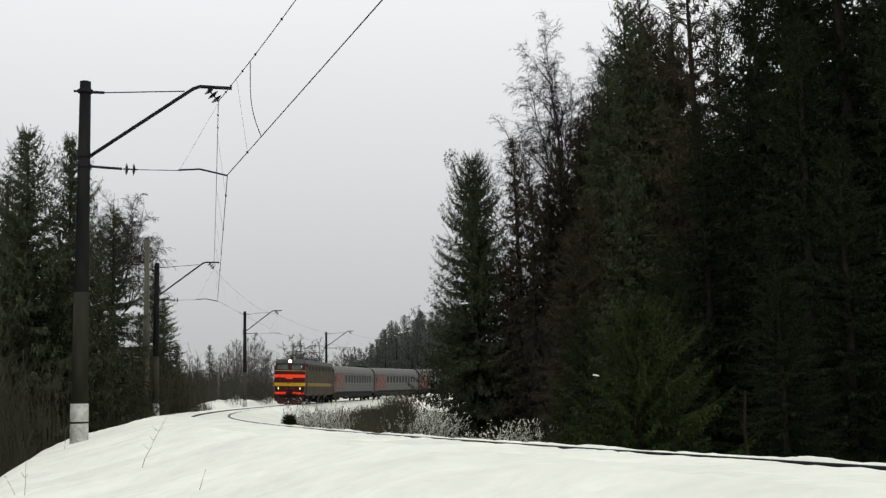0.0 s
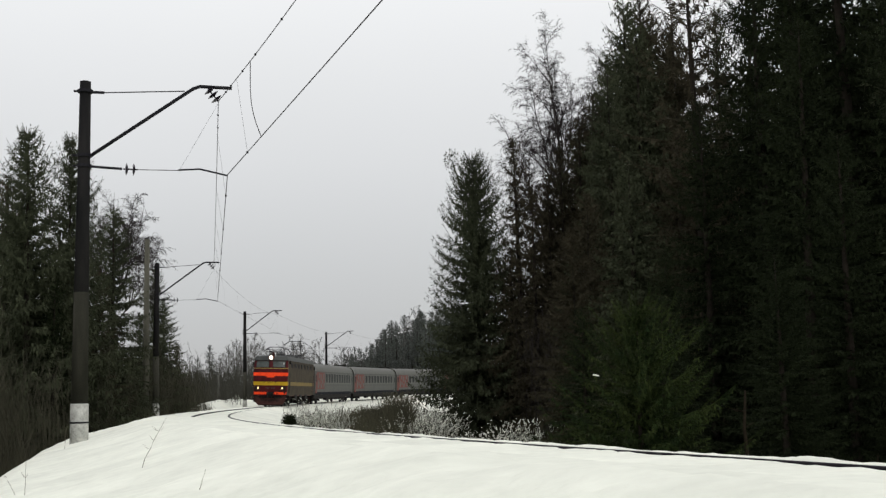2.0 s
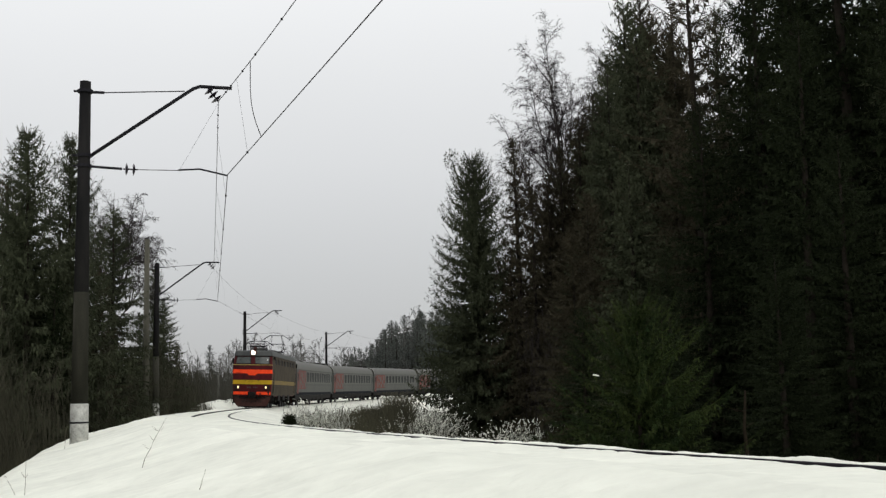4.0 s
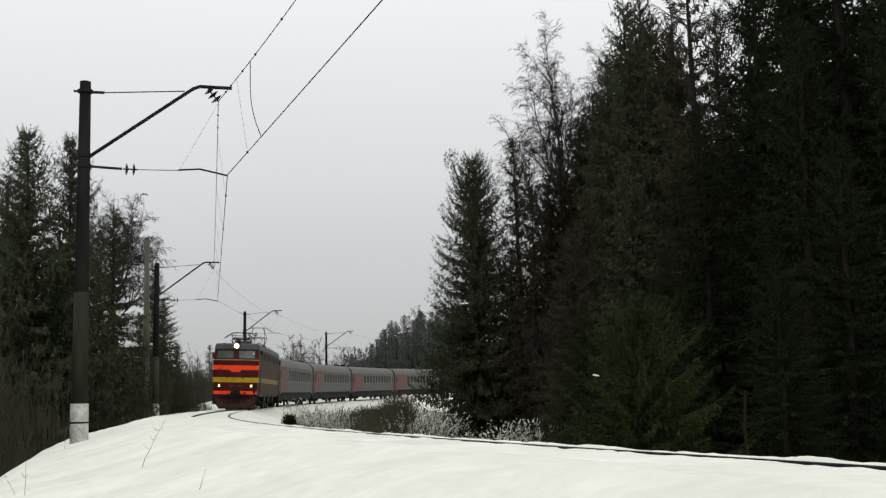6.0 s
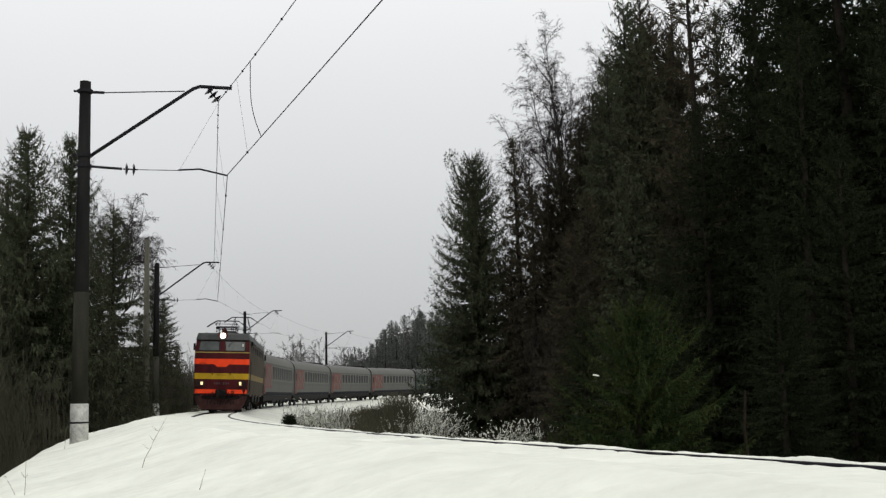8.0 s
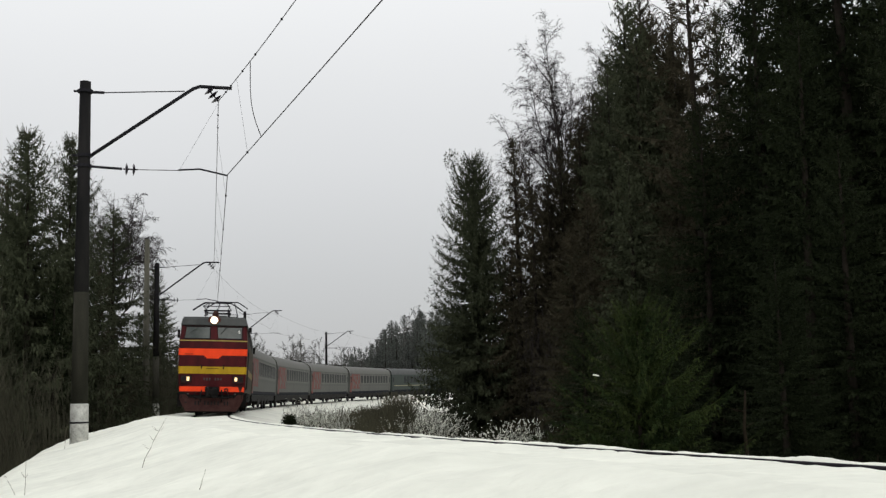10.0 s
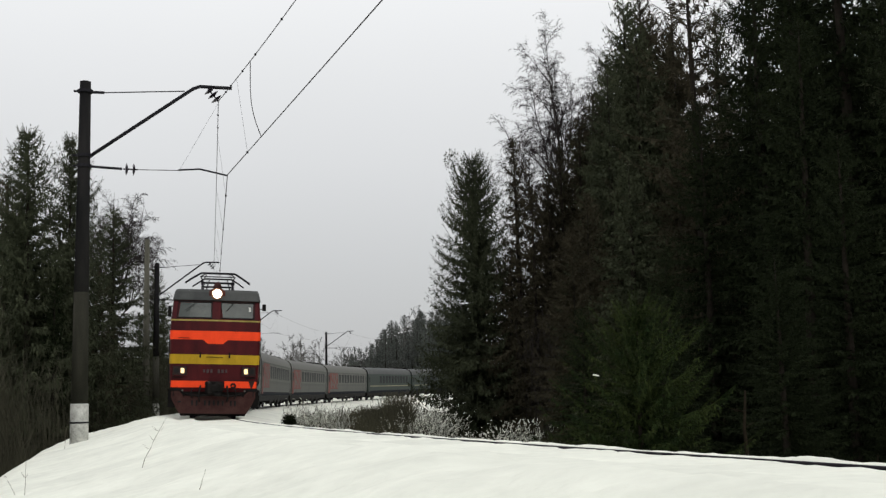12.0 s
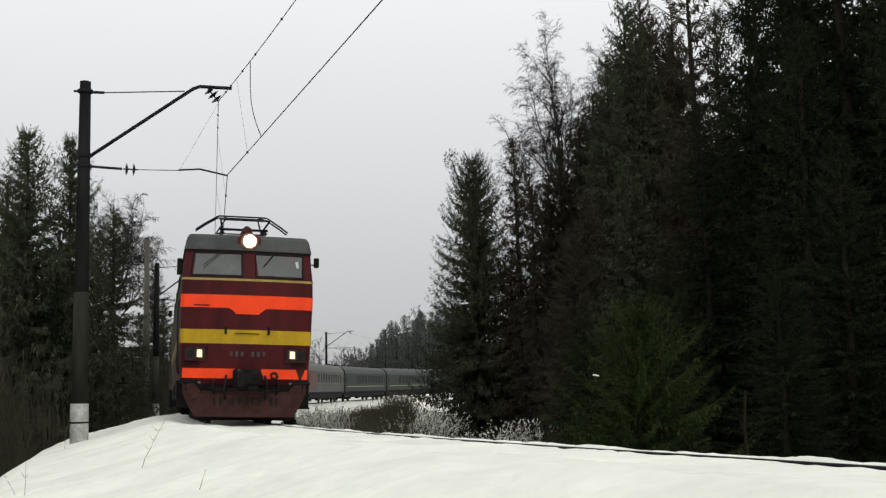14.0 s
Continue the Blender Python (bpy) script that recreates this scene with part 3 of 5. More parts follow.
            tube(bm, [(q * 0.5, 9.39, 2.30), (q * 0.5, 9.45, 2.20), (q * 0.5, 9.45, 2.12)], 0.028, 6)
            put("hook", bm, M_BLACK)
            bm = bmesh.new()
            tube(bm, [(q * 1.25, 9.40, 2.79), (q * 1.2, 9.43, 2.79), (q * 0.95, 9.44, 2.79), (q * 0.9, 9.40, 2.79)], 0.014, 5)
            if q == 1:
                put("grab_handle", bm, M_BLACK)
            else:
                bm.free()
            bm = bmesh.new()
            tube(bm, [(q * 0.45, 9.38, 1.15), (q * 0.47, 9.55, 1.05), (q * 0.5, 9.58, 0.8), (q * 0.46, 9.5, 0.62)], 0.03, 6)
            put("air_hose", bm, M_RUBBER, "black air brake hose", True)
            bm = bmesh.new()
            box(bm, (q * 1.3, 9.1, 1.02), (0.4, 0.36, 0.10), 0.02)
            put("step", bm, M_BLACK)
            bm = bmesh.new()
            for z in (0.42, 0.72, 1.0):
                box(bm, (q * 1.46, 8.55, z), (0.26, 0.62, 0.045), 0.01)
            for e in (8.25, 8.85):
                box(bm, (q * 1.44, e, 0.72), (0.24, 0.03, 0.64), 0.01)
            put("cab_ladder", bm, M_BLACK, "black cab steps")
            for x, z1 in ((0.72, 0.82),):
                bm = bmesh.new()
                tube(bm, [(q * x, 9.36, 1.06), (q * (x + 0.03), 9.50, 0.99), (q * (x + 0.05), 9.50, z1), (q * x, 9.42, z1 - 0.08)], 0.022, 6)
                put("control_hose", bm, M_RUBBER, "", True)
        # roof headlight in its hood
        bm = bmesh.new()
        tube(bm, [(0, 8.6, 4.38), (0, 9.225, 4.38), (0, 9.24, 4.38)], [0.18, 0.175, 0.16], 18)
        rows = []
        for y, k in ((8.55, 0.9), (9.10, 1.0), (9.16, 0.94)):
            rows.append([Vector((x * k, y, 4.16 + (z - 4.16) * k)) for x, z in ((-0.33, 4.16), (0.33, 4.16), (0.27, 4.47), (0.20, 4.55), (-0.20, 4.55), (-0.27, 4.47))])
        rows = sheet(bm, rows, closed=True)
        bm.faces.new(rows[-1])
        hood = put("headlight_hood", bm, M_HOOD, "red-brown headlight hood, lightened in colour for the lamp's glow")
        bm = bmesh.new()
        tube(bm, [(0, 9.17, 4.37), (0, 9.235, 4.37), (0, 9.238, 4.37)], [0.21, 0.20, 0.165], 20)
        put("headlight_rim", bm, M_RIM, "headlight rim with the lamp's tan glow in its colour", False, hood)
        bm = bmesh.new()
        disc(bm, (0, 9.25, 4.37), 0.155, 0.03, 20)
        put("headlight", bm, M_HEAD if end == 1 else M_GLASS, "lit white headlight" if end == 1 else "", False, hood)
        bm = bmesh.new()
        tube(bm, [(0, 8.1, 4.56), (0, 8.1, 4.72), (0, 8.1, 4.84), (0, 8.1, 4.90)], [0.16, 0.155, 0.11, 0.03], 12)
        put("roof_horn", bm, M_PLOW, "dark red bell-shaped horn", True)
        if end == 1:
            # Dark triangular notch near one end of the orange stripe.
            part("dark_patch", face_patch([(1.075, -1.31, -1.27), (1.33, -1.40, -1.18)], 0.014), M_PLOW, loco, "dark triangle across the orange stripe")
        # road number, not legible: bars
        for k in (0, 1, 2, 4, 5, 6):
            bm = bmesh.new()
            box(bm, (-0.40 + k * 0.125, 9.402, 1.665 - 0.004 * (k % 3)), (0.07 + 0.012 * (k % 2), 0.02, 0.11 + 0.01 * (k % 3)), 0.01)
            put("number_bar", bm, M_NUMBER, "dull metal figure")
        bm = bmesh.new()
        tube(bm, [(-0.28, 9.40, 2.14), (-0.24, 9.44, 2.14), (0.24, 9.44, 2.14), (0.28, 9.40, 2.14)], 0.012, 5)
        put("number_rail", bm, M_BLACK)
        # coupler
        bm = bmesh.new()
        box(bm, (0, 9.42, 1.06), (0.60, 0.10, 0.50), 0.03)
        box(bm, (-0.03, 9.72, 1.06), (0.34, 0.56, 0.30), 0.06)
        box(bm, (0.13, 9.95, 1.06), (0.14, 0.26, 0.40), 0.05)
        tube(bm, [(-0.17, 9.62, 1.10), (-0.17, 9.86, 1.10), (-0.17, 9.98, 1.08)], [0.20, 0.20, 0.13], 12)
        box(bm, (-0.14, 9.92, 0.86), (0.26, 0.14, 0.14), 0.04)
        put("coupler", bm, M_BLACK, "black automatic coupler")
        bm = bmesh.new()
        box(bm, (0.17, 9.62, 1.12), (0.045, 0.03, 0.30), 0.01)
        box(bm, (0.17, 9.62, 1.28), (0.07, 0.04, 0.05), 0.012)
        put("release_lever", bm, M_NUMBER, "worn metal coupler lever")
        bm = bmesh.new()
        tube(bm, [(-0.66 + 0.075 * math.cos(a * 0.524), 9.46, 1.16 + 0.07 * math.sin(a * 0.524)) for a in range(13)], 0.030, 6)
        put("hose_loop", bm, M_RUBBER, "black coiled hose end", True)
        # buffer beam and plough
        # The black beam also stands in for the shaded recess above the plough.
        bm = bmesh.new()
        box(bm, (0, 9.08, 0.90), (2.80, 0.30, 0.26), 0.03)
        put("buffer_beam", bm, M_BLACK)
        bm = bmesh.new()
        bow = lambda x, out: 9.2 + out * (1 - min(1.0, abs(x) / 1.45) ** 1.6)
        rows = []
        for z, w, out in ((0.20, 1.14, 0.46), (0.42, 1.28, 0.37), (0.66, 1.40, 0.29), (0.74, 1.43, 0.26)):
            rows.append([Vector((w * (1 - k / 6), bow(w * (1 - k / 6), out), z)) for k in range(13)])
        sheet(bm, rows)
        slab(bm, 0.04)
        plow = put("plough", bm, M_PLOW, "dirty maroon steel plough")
        bm = bmesh.new()
        sheet(bm, [[Vector((x, bow(x, 0.26) + 0.005, z)) for x in (-1.0, -0.6, -0.3, 0.3, 0.6, 1.0)] for z in (0.735, 0.80)])
        slab(bm, 0.05)
        put("plough_lip", bm, M_PLOW, "", False, plow)
        for q in (-1, 1):
            bm = bmesh.new()
            sheet(bm, [[Vector((q * x, bow(x, 0.24) + 0.004, z)) for x in (x0, 1.25, 1.44)] for z, x0 in ((0.72, 1.0), (0.82, 1.04), (0.97, 1.18))])
            slab(bm, 0.05)
            put("plough_ear", bm, M_PLOW, "", False, plow)
            bm = bmesh.new()
            tube(bm, [(q * 0.95, bow(0.95, 0.22), 0.86), (q * 0.5, 9.52, 0.80), (q * 0.2, 9.58, 0.84)], 0.035, 6)
            put("brake_pipe", bm, M_BLACK, "black sagging brake pipe", True)
        for x in (-0.74, -0.60, -0.32, -0.17, -0.02, 0.13, 0.28, 0.56, 0.71):
            bm = bmesh.new()
            box(bm, (x, bow(x, 0.33) - 0.005, 0.56), (0.065, 0.05, 0.19), 0.01)
            put("slot", bm, M_RUBBER, "", False, plow)
        bm = bmesh.new()
        box(bm, (1.12, bow(1.12, 0.29) - 0.004, 0.60), (0.16, 0.04, 0.05), 0.01)
        put("slot", bm, M_RUBBER, "", False, plow)
        # Stay enlarged to a black box that fills the shadow below the plough.
        bm = bmesh.new()
        box(bm, (0, 8.95, 0.34), (2.24, 0.3, 0.44), 0.03)
        put("plough_stay", bm, M_BLACK)
    # sides
    for q in (-1, 1):
        for name, z0, z1, off, mat in (("side_panel", 1.0, 4.13, 0.004, M_SIDE), ("side_band", 1.90, 2.23, 0.008, M_DULLYELLOW)):
            bm = bmesh.new()
            zs = [z0] + [z for z, _, _ in LEVELS if z0 < z < z1] + [z1]
            sheet(bm, [[Vector((q * (shell(z, LEVELS)[0] + off), y, z)) for y in (-9.0, -3.0, 3.0, 9.0)] for z in zs])
            part(name, bm, mat, loco, "grimy maroon side panel" if name == "side_panel" else "grimy yellow side band")
        for k, y in enumerate((-6.6, -4.4, -2.2, 0.0, 2.2, 4.4, 6.6)):
            bm = bmesh.new()
            w = shell(3.75, LEVELS)[0]
            box(bm, (q * (w - 0.01), y, 3.72), (0.07, 1.2, 0.44), 0.02)
            g = part("side_grille" if k % 2 else "side_window", bm, M_BLACK, loco)
            if k % 2:
                bm = bmesh.new()
                for j in range(5):
                    box(bm, (q * (w + 0.035), y, 3.56 + j * 0.08), (0.02, 1.14, 0.03))
                part("louvre", bm, M_STEEL, g)
        for y in (8.0, -8.0):
            bm = bmesh.new()
            box(bm, (q * 1.525, y, 2.3), (0.06, 0.72, 2.2), 0.02)
            part("cab_door", bm, M_SIDE, loco, "maroon cab door")
            bm = bmesh.new()
            box(bm, (q * 1.50, y - math.copysign(0.95, y), 3.72), (0.08, 0.8, 0.5), 0.02)
            part("cab_side_window", bm, M_RUBBER, loco)
        for y in (-1.6, 0.2, 2.0):
            bm = bmesh.new()
            box(bm, (0, 0, 0), (0.10, 0.34, 0.62), 0.02, Matrix.Translation((q * 1.30, y, 4.36)) @ Matrix.Rotation(q * radians(-38), 4, "Y"))
            part("roof_panel", bm, M_CARROOF if y < 2 else M_BLACK, loco, "pale slanting roof panel" if y < 2 else "")
        bm = bmesh.new()
        tube(bm, [(q * 1.2, -6.5, 4.70), (q * 1.2, 6.5, 4.70)], 0.018, 5)
        for k in range(9):
            tube(bm, [(q * 1.2, -6.4 + k * 1.6, 4.48), (q * 1.2, -6.4 + k * 1.6, 4.70)], 0.015, 5)
        part("roof_rail", bm, M_STEEL, loco)
        for y in (-3.5, 0.2, 3.6):
            bm = bmesh.new()
            box(bm, (q * 1.36, y, 0.86), (0.3, 1.5, 0.5), 0.05)
            part("underfloor_box", bm, M_BLACK, loco)
    for y, sx, sy, sz in ((-3.2, 1.5, 1.4, 0.28), (-1.0, 1.2, 1.6, 0.36), (1.6, 1.4, 2.0, 0.26), (3.6, 0.8, 0.9, 0.40)):
        bm = bmesh.new()
        box(bm, (0, y, 4.56 + sz / 2), (sx, sy, sz), 0.06)
        part("roof_box", bm, M_CABROOF, loco)
    pantograph(loco, 6.1, False)
    pantograph(loco, -6.1, True)
    wheels = []
    for yb in (5.2, -5.2):
        bm = bmesh.new()
        for q in (-1, 1):
            box(bm, (q * 1.02, yb, 0.78), (0.16, 4.6, 0.26), 0.04)
            for e in (-1.9, 0, 1.9):
                box(bm, (q * 1.10, yb + e, 0.62), (0.2, 0.42, 0.40), 0.05)
        box(bm, (0, yb, 0.72), (1.9, 0.5, 0.3), 0.04)
        bogie = part("bogie", bm, M_BLACK, loco, "dirty black six-wheel bogie")
        for e in (-1.9, 0, 1.9):
            bm = bmesh.new()
            w = part("wheelset", wheelset(bm, 0.625), M_STEEL, bogie)
            w.location = (0, yb + e, 0.625)
            wheels.append((w, 0.625))
    return loco, wheels


# ---- coaches ----
CAR_SEC = [(1.40, 1.02), (1.50, 1.12), (1.54, 1.7), (1.55, 2.4), (1.54, 3.1), (1.50, 3.55)]
CAR_TOP = [(1.52, 3.52), (1.50, 3.62), (1.40, 3.92), (1.15, 4.18), (0.75, 4.34), (0.3, 4.40), (0.0, 4.41)]
HALF = 11.75


def car_width(z):
    return float(np.interp(z, [b for _, b in CAR_SEC], [a for a, _ in CAR_SEC]))


def side_patch(q, y0, y1, z0, z1, off):
    bm = bmesh.new()
    zs = [z0] + [z for _, z in CAR_SEC if z0 < z < z1] + [z1]
    sheet(bm, [[Vector((q * (car_width(z) + off), y, z)) for y in (y0, y1)] for z in zs])
    if q > 0:
        bmesh.ops.reverse_faces(bm, faces=bm.faces[:])
    return bm


def build_coach(green):
    label = "dark green passenger coach with a pale yellow stripe" if green else "grey passenger coach with red livery at its end"
    car = base("passenger_coach", Matrix(), label, "railway coach", "coaches of the train")
    paint = M_GREEN if green else M_GREY
    bm = bmesh.new()
    loop = [(x, z) for x, z in CAR_SEC] + [(-x, z) for x, z in CAR_SEC[::-1]]
    rows = sheet(bm, [[Vector((x, y, z)) for x, z in loop] for y in (-HALF, HALF)], closed=True)
    bm.faces.new(rows[0])
    bm.faces.new(rows[1][::-1])
    part("body", bm, paint, car)
    bm = bmesh.new()
    loop = [(x, z) for x, z in CAR_TOP] + [(-x, z) for x, z in CAR_TOP[-2::-1]]
    rows = sheet(bm, [[Vector((x, y, z)) for x, z in loop] for y in (-HALF - 0.05, -HALF + 0.5, HALF - 0.5, HALF + 0.05)])
    bm.faces.new(rows[0])
    bm.faces.new(rows[-1][::-1])
    part("roof", bm, M_CARROOF if not green else M_CABROOF, car, "", True)
    for y in (-9.6, -6.0, -2.0, 2.0, 6.0, 9.6):
        bm = bmesh.new()
        tube(bm, [(0.5, y, 4.30), (0.5, y, 4.50), (0.5, y, 4.54)], [0.16, 0.18, 0.06], 10)
        part("roof_vent", bm, M_BLACK, car)
    for e in (-1, 1):
        bm = bmesh.new()
        box(bm, (0.2, e * (HALF - 0.9), 4.46), (0.9, 0.7, 0.22), 0.06)
        part("end_vent", bm, M_BLACK, car, "dark vent housing on the roof end")
        bm = bmesh.new()
        box(bm, (0, e * (HALF + 0.17), 2.45), (1.5, 0.36, 2.5), 0.12)
        part("gangway", bm, M_RUBBER, car, "black rubber gangway bellows")
        bm = bmesh.new()
        box(bm, (0, e * (HALF + 0.3), 1.04), (0.3, 0.5, 0.28), 0.05)
        part("coupler", bm, M_BLACK, car)
    first = None
    for q in (-1, 1):
        part("skirt_band", side_patch(q, -HALF + 0.02, HALF - 0.02, 1.10, 1.95, 0.004), M_GREEN if green else M_LIGHTGREY, car)
        part("sill_band", side_patch(q, -HALF + 0.02, HALF - 0.02, 1.03, 1.30, 0.010), M_SILL, car, "dark blue-grey sill band")
        if green:
            part("stripe", side_patch(q, -HALF + 0.6, HALF - 0.6, 1.86, 1.95, 0.008), M_STRIPE, car, "pale yellow waist stripe")
        else:
            part("window_band", side_patch(q, -HALF + 1.3, HALF - 5.3, 2.16, 3.40, 0.006), M_PALEBAND, car, "pale grey band round the windows")
            # red end with pale slanting marks
            part("red_panel", side_patch(q, HALF - 5.2, HALF - 1.04, 1.62, 3.42, 0.008), M_RED, car, "red livery panel")
            for k, (dy, z0, z1) in enumerate(((5.0, 1.8, 2.3), (4.75, 2.7, 3.3), (4.2, 2.2, 2.7), (3.6, 1.75, 2.2), (3.3, 2.5, 3.2), (2.7, 2.0, 2.4), (2.4, 2.8, 3.3), (1.9, 1.75, 2.6))):
                part("pale_mark", side_patch(q, HALF - dy, HALF - dy + 0.44, z0, z1, 0.012), M_PALEBAND, car)
        for y in (-HALF + 0.65, HALF - 0.65):
            bm = bmesh.new()
            box(bm, (q * 1.53, y, 2.2), (0.06, 0.75, 2.05), 0.02)
            d = part("door", bm, M_RED if y > 0 and not green else paint, car)
            bm = bmesh.new()
            box(bm, (q * 1.555, y, 2.75), (0.03, 0.42, 0.7), 0.01)
            part("door_window", bm, M_CARGLASS, d)
        for k in range(10):
            y = -9.2 + k * 1.62
            if first is None:
                bm = bmesh.new()
                box(bm, (0, 0, 0), (0.05, 1.10, 1.02), 0.03)
                first = part("window_frame", bm, M_RUBBER, car)
                bm = bmesh.new()
                box(bm, (0, 0, 0), (0.07, 1.0, 0.92), 0.02)
                pane = part("pane", bm, M_CARGLASS, first)
                first.location = (q * 1.525, y, 2.78)
            else:
                o = share(first, Matrix.Translation((q * 1.525, y, 2.78)))
                share(pane, Matrix(), o)
    for y, sy in ((-3.6, 2.2), (-0.6, 1.6), (2.2, 2.6)):
        bm = bmesh.new()
        box(bm, (0, y, 0.78), (2.6, sy, 0.56), 0.06)
        part("underfloor_box", bm, M_BLACK, car)
    bm = bmesh.new()
    box(bm, (0, 0, 0.86), (2.76, 23.2, 0.44), 0.02)
    part("underframe", bm, M_BLACK, car)
    for q in (-1, 1):
        for y, sy in ((-4.9, 1.1), (-1.9, 1.0), (0.7, 0.7), (4.2, 1.2)):
            bm = bmesh.new()
            box(bm, (q * 1.22, y, 0.62), (0.36, sy, 0.46), 0.05)
            part("battery_box", bm, M_BLACK, car)
    return car


def add_bogies(car):
    wheels = []
    for yb in (8.5, -8.5):
        bm = bmesh.new()
        for q in (-1, 1):
            box(bm, (q * 1.0, yb, 0.66), (0.16, 3.2, 0.22), 0.04)
            for e in (-1.2, 1.2):
                box(bm, (q * 1.04, yb + e, 0.5), (0.2, 0.36, 0.34), 0.05)
            tube(bm, [(q * 1.0, yb, 0.55), (q * 1.0, yb, 1.0)], 0.14, 10)
        box(bm, (0, yb, 0.72), (2.0, 0.5, 0.26), 0.04)
        bogie = part("bogie", bm, M_BLACK, car, "dirty black four-wheel bogie")
        for e in (-1.2, 1.2):
            w = part("wheelset", wheelset(bmesh.new(), 0.475), M_STEEL, bogie)
            w.location = (0, yb + e, 0.475)
            wheels.append((w, 0.475))
    return wheels


LOCO, LOCO_WHEELS = build_locomotive()
COACHES = []
grey_coach, green_coach = build_coach(False), build_coach(True)
for k in range(8):
    coach = (grey_coach if k == 0 else copy_thing(grey_coach, Matrix())) if k < 4 else (green_coach if k == 4 else copy_thing(green_coach, Matrix()))
    COACHES.append(coach)
COACH_WHEELS = [add_bogies(coach) for coach in COACHES]


# ---- trees and brush ----
def mesh_part(name, verts, faces, material, parent, label="", smooth=False):
    me = bpy.data.meshes.new(name)
    me.from_pydata(verts, [], faces)
    me.update()
    if smooth:
        me.polygons.foreach_set("use_smooth", [True] * len(me.polygons))
    me.materials.append(material)
    ob = new(name, me)
    ob.parent = parent
    return tagged(ob, label)


class Pile:
    """Collects small blades and twigs into one mesh."""

    def __init__(self):
        self.v, self.f = [], []

    def blade(self, a, d, side, length, width):
        """A flat spray, widest past its middle."""
        n = len(self.v)
        tip, mid = a + d * length, a + d * (length * 0.45)
        self.v += [a[:], (mid + side * width)[:], tip[:], (mid - side * width)[:]]
        self.f.append((n, n + 1, n + 2, n + 3))

    def stick(self, a, b, r0, r1, flat=False):
        """A three-sided twig, or for the finest a flat sliver."""
        d = b - a
        if d.length < 1e-5:
            return
        d.normalize()
        p = d.orthogonal().normalized()
        q = d.cross(p)
        n = len(self.v)
        if flat:
            p = (p * math.cos(n * 1.7) + q * math.sin(n * 1.7)) * 1.35
            self.v += [(a + p * r0)[:], (b + p * r1)[:], (b - p * r1)[:], (a - p * r0)[:]]
            self.f.append((n, n + 1, n + 2, n + 3))
            return
        for c, r in ((a, r0), (b, r1)):
            for k in range(3):
                self.v.append((c + r * (math.cos(k * 2.094) * p + math.sin(k * 2.094) * q))[:])
        for k in range(3):
            self.f.append((n + k, n + (k + 1) % 3, n + 3 + (k + 1) % 3, n + 3 + k))


